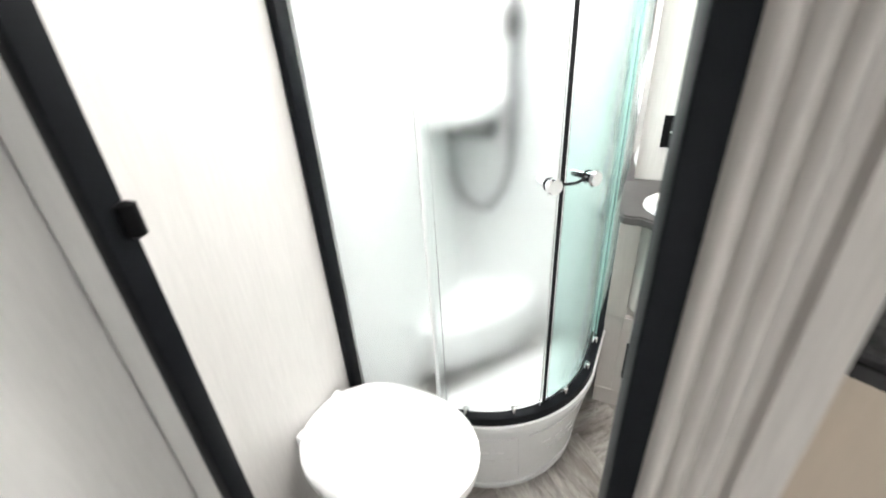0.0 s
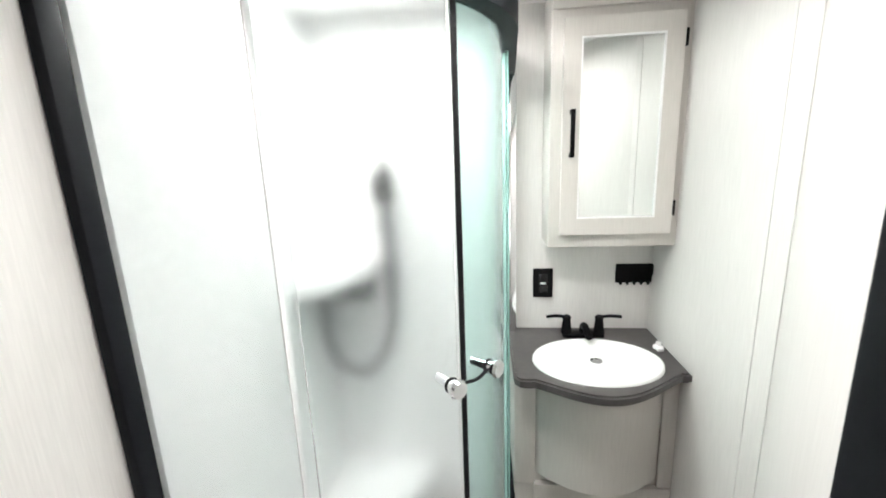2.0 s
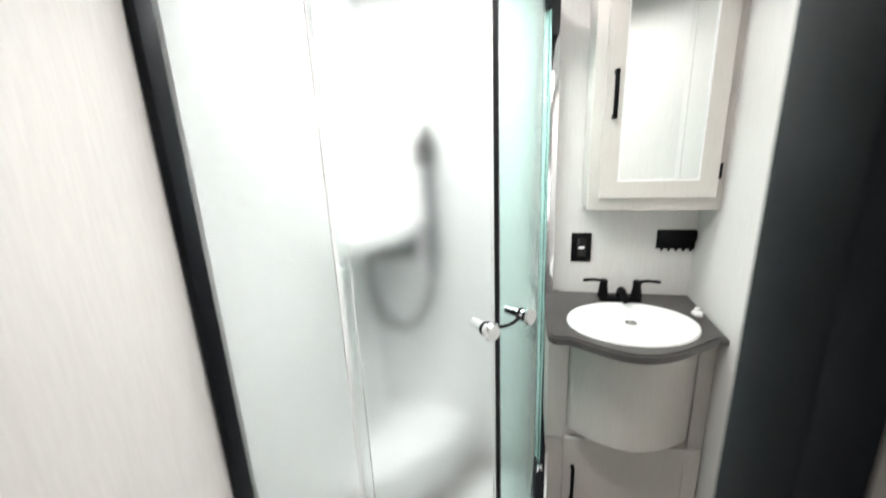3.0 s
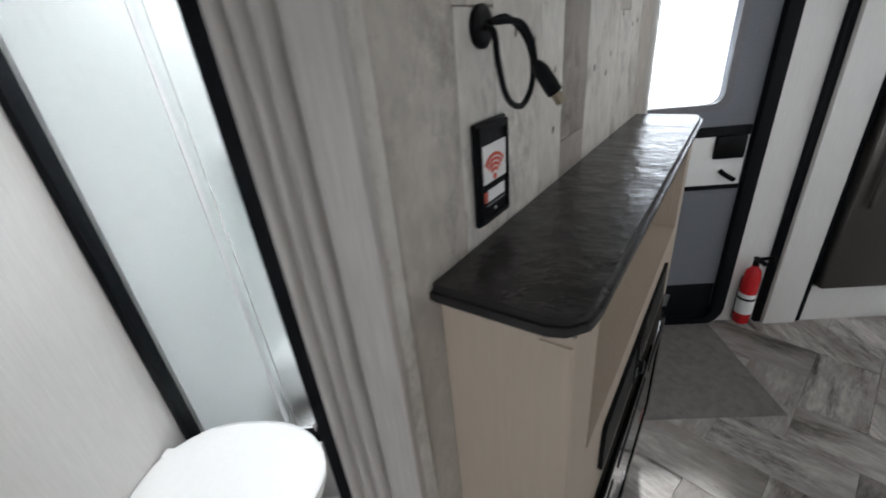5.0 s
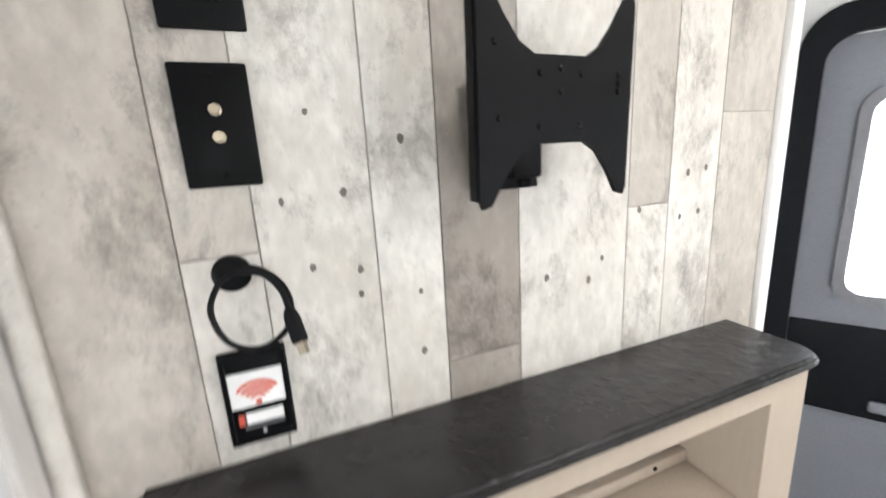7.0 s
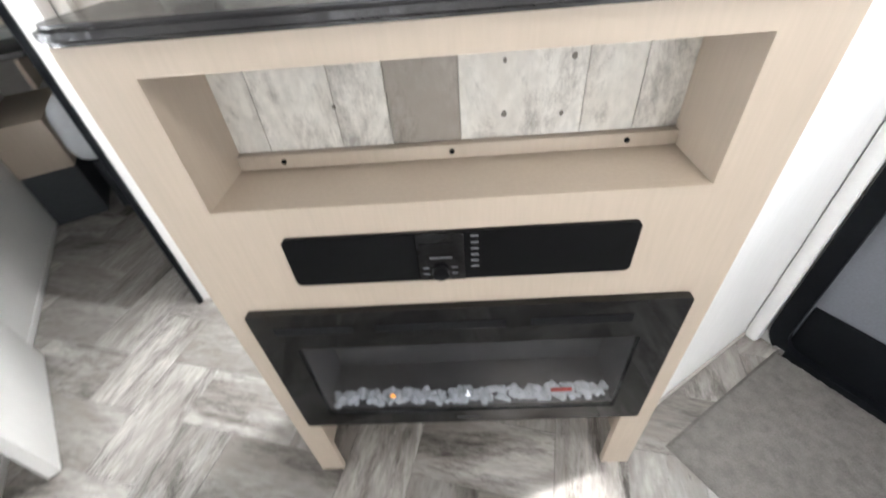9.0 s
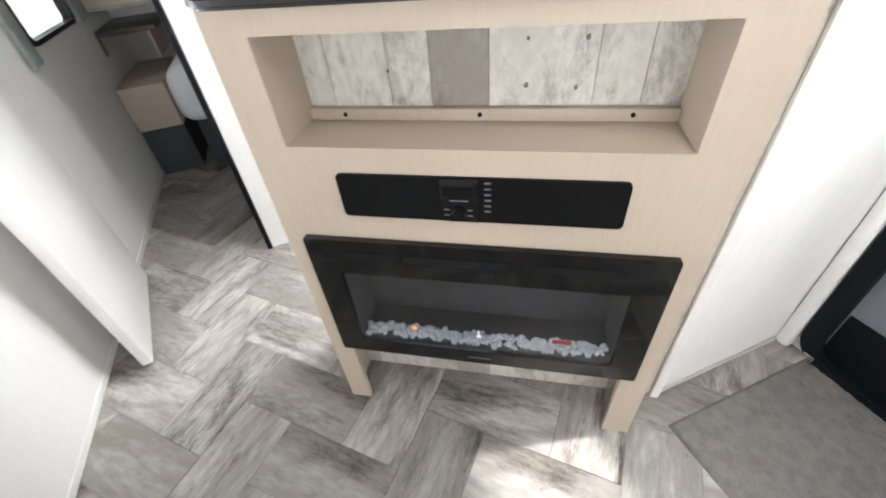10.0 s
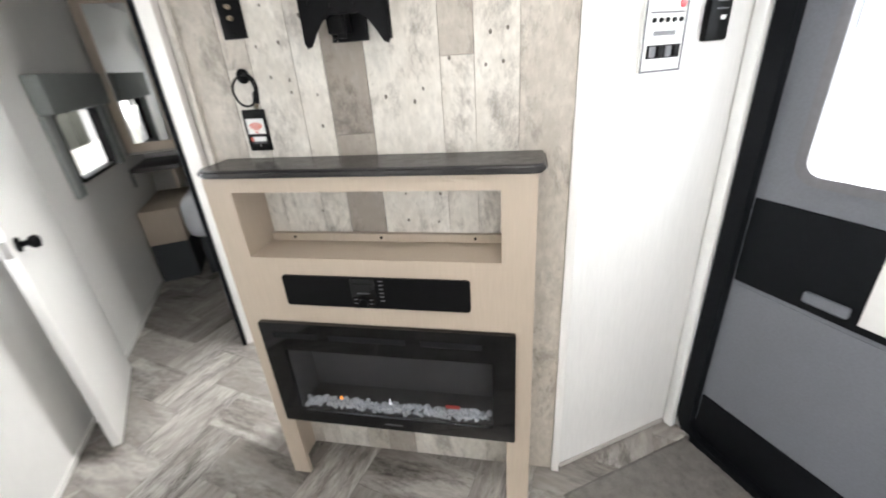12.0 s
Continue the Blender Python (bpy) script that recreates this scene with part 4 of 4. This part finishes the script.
pm = Matrix.Translation((0.517, -0.036, 1.366)) @ Vector((0.009, -0.026, -0.041)).to_track_quat("Z", "Y").to_matrix().to_4x4()
plug = part("plug", lathe(bmesh.new(), [(0.004, 0), (0.007, 0.006), (0.0085, 0.012), (0.0085, 0.036), (0.007, 0.038)], 8, pm), RUBBER, hd)
part("connector", lathe(bmesh.new(), [(0.0055, 0.038), (0.0055, 0.050)], 4, pm), BRASS, plug, "bright metal plug tip")

tm = start("television_mount", (0.78, 0, 1.45), TV, "black steel swivel television bracket with no screen", "tv mount")
part("wall_plate", boxed(0.744, 0.836, -0.014, -0.0008, 1.462, 1.590, bevel=0.002), BLACKM, tm)
part("arm", boxed(0.762, 0.800, -0.075, -0.0145, 1.478, 1.560, bevel=0.004), BLACKM, tm)
part("pivot", lathe(bmesh.new(), [(0.011, 1.468), (0.011, 1.572)], 16, Matrix.Translation((0.790, -0.058, 0))), BLACKM, tm)
part("screw_head", lathe(bmesh.new(), [(0.007, 0), (0.006, 0.006)], 12, pose(0.757, -0.0142, 1.470, 90)), CHROME, tm)


def bracket_head():
    """The splayed plate that would hold the screen."""
    half = [(0.0, 0.050), (0.038, 0.050), (0.058, 0.062), (0.078, 0.088), (0.096, 0.118), (0.108, 0.122), (0.112, 0.112), (0.112, 0.0)]
    pts = half + [(x, -z) for x, z in half[::-1][1:]]
    pts = pts + [(-x, -z) for x, z in half[1:]] + [(-x, z) for x, z in half[::-1][1:-1]]
    bmh = outline_prism(bmesh.new(), pts, -0.003, 0.003, "y")
    for s in (-1, 1):
        box(bmh, s * 0.112 - 0.003, s * 0.112 + 0.003, 0.0, 0.014, -0.112, 0.112)
    m = Matrix.Translation((0.812, -0.087, 1.558)) @ pose(0, 0, 0, 1, 0, 2.5) @ Matrix.Diagonal((0.9, 1, 0.88, 1))
    bmesh.ops.transform(bmh, matrix=m, verts=bmh.verts)
    head = part("head_plate", bmh, BLACKM, tm)
    for x, z in ((-0.03, 0.03), (0.03, 0.03), (0.0, 0.035), (-0.09, 0.06), (0.09, 0.03), (0.09, 0.02), (0.09, 0.01), (-0.085, -0.02), (0.03, -0.03), (-0.03, -0.03), (0.0, 0.01)):
        part("bolt", lathe(bmesh.new(), [(0.0042, 0), (0.003, 0.0022)], 10, m @ pose(x, -0.003, z, 90)), PLASTICBLACK, head)


bracket_head()


# ---------------------------------------------------------------- entry door and what stands beside it
A = 1.70
ed = start("door_1", (A, -1.1, 0.03), RV, "grey entry door with a rounded bright window and black frame", "door", kind="structure")
part("frame", ring(bmesh.new(), rounded(-1.445, -0.762, 0.0, 1.815, 0.10, 6), rounded(-1.392, -0.815, 0.035, 1.745, 0.07, 6), A - 0.030, A + 0.03, "x"), CHARCOAL, ed, "black door frame")
leaf = part("leaf", ring(bmesh.new(), rounded(-1.398, -0.809, 0.028, 1.750, 0.075, 6), rounded(-1.250, -0.918, 1.072, 1.592, 0.045, 6), A + 0.002, A + 0.035, "x"), GREYPANEL, ed, "light grey textured skin")
part("window_frame", ring(bmesh.new(), rounded(-1.272, -0.896, 1.050, 1.614, 0.06, 6), rounded(-1.246, -0.922, 1.076, 1.588, 0.042, 6), A - 0.012, A + 0.003, "x"), GREYFRAME, leaf)
pane = part("pane", outline_prism(bmesh.new(), rounded(-1.250, -0.918, 1.072, 1.592, 0.045, 6), A + 0.012, A + 0.016, "x"), GLASS, leaf, "clear pane")
pane.visible_shadow = False
part("lock_band", boxed(A - 0.006, A + 0.0015, -1.386, -0.821, 0.715, 0.985, bevel=0.003), CHARCOAL, leaf, "dark band round the lock")
part("lock_plate", boxed(A - 0.009, A - 0.0062, -1.380, -1.135, 0.738, 0.945, bevel=0.001), LABELWHITE, leaf, "white latch plate")
part("lock", boxed(A - 0.030, A - 0.0092, -1.365, -1.245, 0.855, 0.950, bevel=0.006), PLASTICBLACK, leaf)
part("latch_lever", tube(bmesh.new(), curved([(A - 0.012, -1.29, 0.80), (A - 0.03, -1.30, 0.79), (A - 0.035, -1.34, 0.765)]), 0.010), PLASTICBLACK, leaf)
part("pull", boxed(A - 0.016, A - 0.0062, -1.115, -1.01, 0.742, 0.775, bevel=0.008), GREYPANEL, leaf)
part("lower_panel", boxed(A - 0.001, A + 0.0015, -1.380, -0.828, 0.230, 0.700), GREYPANEL, leaf)
part("kick_band", boxed(A - 0.006, A + 0.0015, -1.386, -0.821, 0.040, 0.228, bevel=0.003), CHARCOAL, leaf)
part("stay", boxed(A - 0.040, A - 0.031, -0.835, -0.80, 0.018, 0.042, bevel=0.004), CHROME, ed)

mt = start("door_mat", (1.39, -1.1, 0.0), RV, "grey-brown looped pile mat inside the entry door", "mat")
bmf = bmesh.new()
NX, NY = 72, 72
grid = [[bmf.verts.new((1.105 + 0.575 * i / NX, -1.39 + 0.58 * j / NY, 0.006 + 0.005 * rnd.random() if 0 < i < NX and 0 < j < NY else 0.001)) for j in range(NY + 1)] for i in range(NX + 1)]
for i in range(NX):
    for j in range(NY):
        bmf.faces.new((grid[i][j], grid[i + 1][j], grid[i + 1][j + 1], grid[i][j + 1]))
part("surface", bmf, MAT, mt)

setting("wall_batten", boxed(1.674, 1.6985, -1.64, -1.61, 0, CEIL - 0.004, bevel=0.002), CHARCOAL, "black upright trim strip beside the entry", RV, "trim")
setting("wall_post", boxed(1.655, 1.6985, -1.79, -1.641, 0, CEIL - 0.004, bevel=0.002), WHITE, "white panel between entry and refrigerator", RV, "wall")
fe = start("fire_extinguisher", (1.655, -1.525, 0.0), RV, "small red and white fire extinguisher on the wall by the door", "fire extinguisher")
FEM = Matrix.Translation((1.652, -1.523, 0))
part("tank", lathe(bmesh.new(), [(0.030, 0.0), (0.036, 0.006), (0.036, 0.24), (0.030, 0.285), (0.015, 0.305), (0.015, 0.315)], 24, FEM @ Matrix.Translation((0, 0, 0.03))), RED, fe, smooth=60)
part("label", lathe(bmesh.new(), [(0.0364, 0.09), (0.0364, 0.20)], 24, FEM), LABELWHITE, fe, "white label round the tank", smooth=60)
part("label_bar", lathe(bmesh.new(), [(0.0367, 0.165), (0.0367, 0.178)], 24, FEM), PLASTICBLACK, fe, smooth=60)
part("valve", lathe(bmesh.new(), [(0.013, 0.344), (0.013, 0.370), (0.008, 0.375)], 14, FEM), BLACKM, fe)
part("lever", boxed(1.590, 1.665, -1.533, -1.513, 0.372, 0.386, bevel=0.004), BLACKM, fe)
part("lever", tube(bmesh.new(), [(1.652, -1.523, 0.376), (1.600, -1.560, 0.408)], 0.008), BLACKM, fe)
part("bracket", boxed(1.688, 1.698, -1.540, -1.506, 0.02, 0.26, bevel=0.002), BLACKM, fe)

fg = start("refrigerator", (1.72, -2.12, 0), RV, "dark stainless refrigerator set in a white surround", "refrigerator")
part("base", boxed(1.670, 1.698, -2.48, -1.80, 0.0, 0.200, bevel=0.002), WHITE, fg)
part("surround", boxed(1.668, 1.6975, -1.822, -1.7915, 0.0, CEIL - 0.005), CHARCOAL, fg)
lo = part("lower_door", boxed(1.625, 1.697, -2.47, -1.828, 0.210, 1.205, bevel=0.006), STEEL, fg)
up = part("upper_door", boxed(1.625, 1.697, -2.47, -1.828, 1.215, 1.75, bevel=0.006), STEEL, fg)
part("handle", tube(bmesh.new(), [(1.60, -1.88, 0.62), (1.60, -1.88, 1.18)], 0.012), STEEL, lo)
part("handle", tube(bmesh.new(), [(1.60, -1.88, 1.24), (1.60, -1.88, 1.62)], 0.012), STEEL, up)

cp = start("control_panel", (1.365, -0.715, 1.345), RV, "white control panel with a row of black switches", "control panel")
pp = part("plate", boxed(1.300, 1.430, -0.718, -0.7105, 1.345, 1.640, bevel=0.002), LABELWHITE, cp)
part("rim", ring(bmesh.new(), [(1.299, 1.344), (1.431, 1.344), (1.431, 1.641), (1.299, 1.641)], [(1.304, 1.349), (1.426, 1.349), (1.426, 1.636), (1.304, 1.636)], -0.7195, -0.7181, "y"), GREYFRAME, pp)
part("switch_bed", boxed(1.315, 1.420, -0.720, -0.7182, 1.375, 1.405), PLASTICBLACK, pp)
for i in range(4):
    part("switch", boxed(1.319 + i * 0.0255, 1.338 + i * 0.0255, -0.7245, -0.7202, 1.378, 1.402, bevel=0.002), PLASTICBLACK if i % 2 else GREYFRAME, pp)
for i in range(5):
    part("button", lathe(bmesh.new(), [(0.006, 0), (0.005, 0.004)], 12, pose(1.327 + i * 0.021, -0.7182, 1.458, 90)), PLASTICBLACK, pp)
part("print_bar", boxed(1.33, 1.40, -0.7190, -0.7182, 1.425, 1.435), GREYPRINT, pp)
part("print_bar", boxed(1.315, 1.42, -0.7190, -0.7182, 1.472, 1.476), GREYPRINT, pp)
part("red_light", lathe(bmesh.new(), [(0.010, 0), (0.009, 0.003)], 14, pose(1.412, -0.7182, 1.492, 90)), RED, pp)
rc = start("remote_holder", (1.53, -0.715, 1.40), RV, "black remote control in a wall holder", "remote control")
part("holder", boxed(1.490, 1.566, -0.730, -0.7105, 1.405, 1.60, bevel=0.006), PLASTICBLACK, rc)
part("button", boxed(1.528, 1.546, -0.7325, -0.7302, 1.452, 1.462, bevel=0.001), LABELWHITE, rc)
for z in (1.475, 1.492, 1.508):
    part("print_bar", boxed(1.512, 1.55, -0.7312, -0.7302, z, z + 0.003), GREYPRINT, rc)


# ---------------------------------------------------------------- passage and bedroom
pd = start("door_2", (-0.60, 0.72, 0.0), RV, "white passage door standing open along the wall", "door", kind="structure")
DM = Matrix.Translation((-0.575, 0.70, 0)) @ pose(0, 0, 0, 0, 0, -79.5)


def moved(bm, m):
    bmesh.ops.transform(bm, matrix=m, verts=bm.verts)
    return bm


lf = part("leaf", moved(boxed(0, 0.585, -0.018, 0.018, 0.012, 1.85, bevel=0.003), DM), WHITE, pd)
for s in (-1, 1):
    kn = part("knob", lathe(bmesh.new(), [(0.026, 0), (0.026, 0.005), (0.010, 0.008), (0.010, 0.028), (0.019, 0.034), (0.024, 0.046), (0.020, 0.058), (0.008, 0.062)], 20, DM @ pose(0.535, s * 0.018, 0.93, -90 * s)), BLACKM, lf, "dark round door knob", smooth=60)
part("latch", moved(boxed(0.5845, 0.5865, -0.011, 0.011, 0.90, 0.96), DM), CHROME, lf)
sw = start("light_switch", (-0.62, 2.06, 0.70), RV, "small dark switch on the bedroom wall", "switch")
part("plate", boxed(-0.6195, -0.611, 1.99, 2.03, 0.70, 0.80, bevel=0.002), GREYFRAME, sw)

bd = start("bed", (0.4, 2.2, 0), RV, "bed with a white coverlet on a dark base", "bed")
part("base", boxed(-0.28, 1.35, 1.78, 2.74, 0.0, 0.30, bevel=0.004), DARKBASE, bd)


def coverlet():
    """The soft white cover, hanging rounded over the bed's edge."""
    bm = bmesh.new()
    box(bm, -0.34, 1.40, 1.70, 2.74, 0.31, 0.64, bevel=0.10, seg=5)
    bmesh.ops.subdivide_edges(bm, edges=[e for e in bm.edges if e.calc_length() > 0.2], cuts=8, use_grid_fill=True)
    for v in bm.verts:
        v.co += Vector((1, 1, 0.6)) * 0.012 * noise.noise(v.co * 7)
    return bm


part("coverlet", coverlet(), LINEN, bd, "white bed cover", smooth=80)
ns = start("nightstand", (-0.46, 2.1, 0), RV, "tan built-in nightstand with a shelf niche beside the bed", "nightstand")
part("plinth", boxed(-0.61, -0.36, 1.80, 2.45, 0.0, 0.30), DARKBASE, ns)
part("body", boxed(-0.61, -0.36, 1.79, 2.45, 0.301, 0.56, bevel=0.003), TAN, ns)
part("niche_back", boxed(-0.61, -0.30, 2.43, 2.45, 0.561, 0.80), GREYWOOD, ns)
part("niche_side", boxed(-0.36, -0.342, 2.0, 2.45, 0.65, 0.80), TAN, ns)
part("top", boxed(-0.615, -0.30, 1.98, 2.45, 0.801, 0.83, bevel=0.004), COUNTER, ns)
wd = start("wardrobe", (-0.4, 2.3, 0.95), RV, "greige overhead wardrobe with a mirrored door", "wardrobe")
part("body", boxed(-0.612, -0.20, 2.06, 2.45, 0.92, 1.955), GREYWOOD, wd)
md2 = part("door", ring(bmesh.new(), [(-0.60, 0.94), (-0.24, 0.94), (-0.24, 1.93), (-0.60, 1.93)], [(-0.545, 1.0), (-0.30, 1.0), (-0.30, 1.87), (-0.545, 1.87)], 2.040, 2.059, "y"), TAN, wd)
part("mirror", boxed(-0.546, -0.299, 2.048, 2.052, 0.999, 1.871), MIRROR, md2, "mirror glass")
part("edge_strip", boxed(-0.235, -0.205, 2.035, 2.058, 0.94, 1.93), CHARCOAL, wd)
setting("bedroom_back", boxed(-0.618, -0.305, 2.455, 2.74, 0, CEIL - 0.002), WHITE, "white panel behind the built-in cabinets", RV, "wall")


# ---------------------------------------------------------------- floor planks, in herringbone
fl = bpy.data.objects["floor"]
W, N = 0.200, 2
pm0 = boxed(-W * N / 2 + 0.0007, W * N / 2 - 0.0007, -W / 2 + 0.0007, W / 2 - 0.0007, -0.0038, 0.0, bevel=0.0007, seg=1)
plank_mesh = mesh_of("plank", pm0, PLANK)
turn = pose(0, 0, 0, 0, 0, 45)
rest = bmesh.new()
for i in range(-40, 41):
    for j in range(-20, 21):
        ox, oy = (i + N * j) * W, (i - N * j) * W
        for cx_, cy_, rot in ((N / 2, 0.5, 0), (0.5, 1 + N / 2, 90)):
            m = turn @ Matrix.Translation((ox + cx_ * W - 0.415, oy + cy_ * W - 0.845, 0)) @ pose(0, 0, 0, 0, 0, rot)
            a, b = m.translation.x, m.translation.y
            if -0.75 < a < 1.75 and -1.75 < b < 2.3:
                ob = new("plank", plank_mesh)
                ob.parent, ob.matrix_local = fl, m
            elif -0.85 < a < 1.9 and -3.95 < b < 2.8:
                k = len(rest.verts)
                box(rest, -W * N / 2 + 0.0007, W * N / 2 - 0.0007, -W / 2 + 0.0007, W / 2 - 0.0007, -0.0038, 0.0)
                rest.verts.ensure_lookup_table()
                bmesh.ops.transform(rest, matrix=m, verts=rest.verts[k:])
far = part("planks", rest, PLANK, fl, smooth=None)
far["kind"] = "stuff"
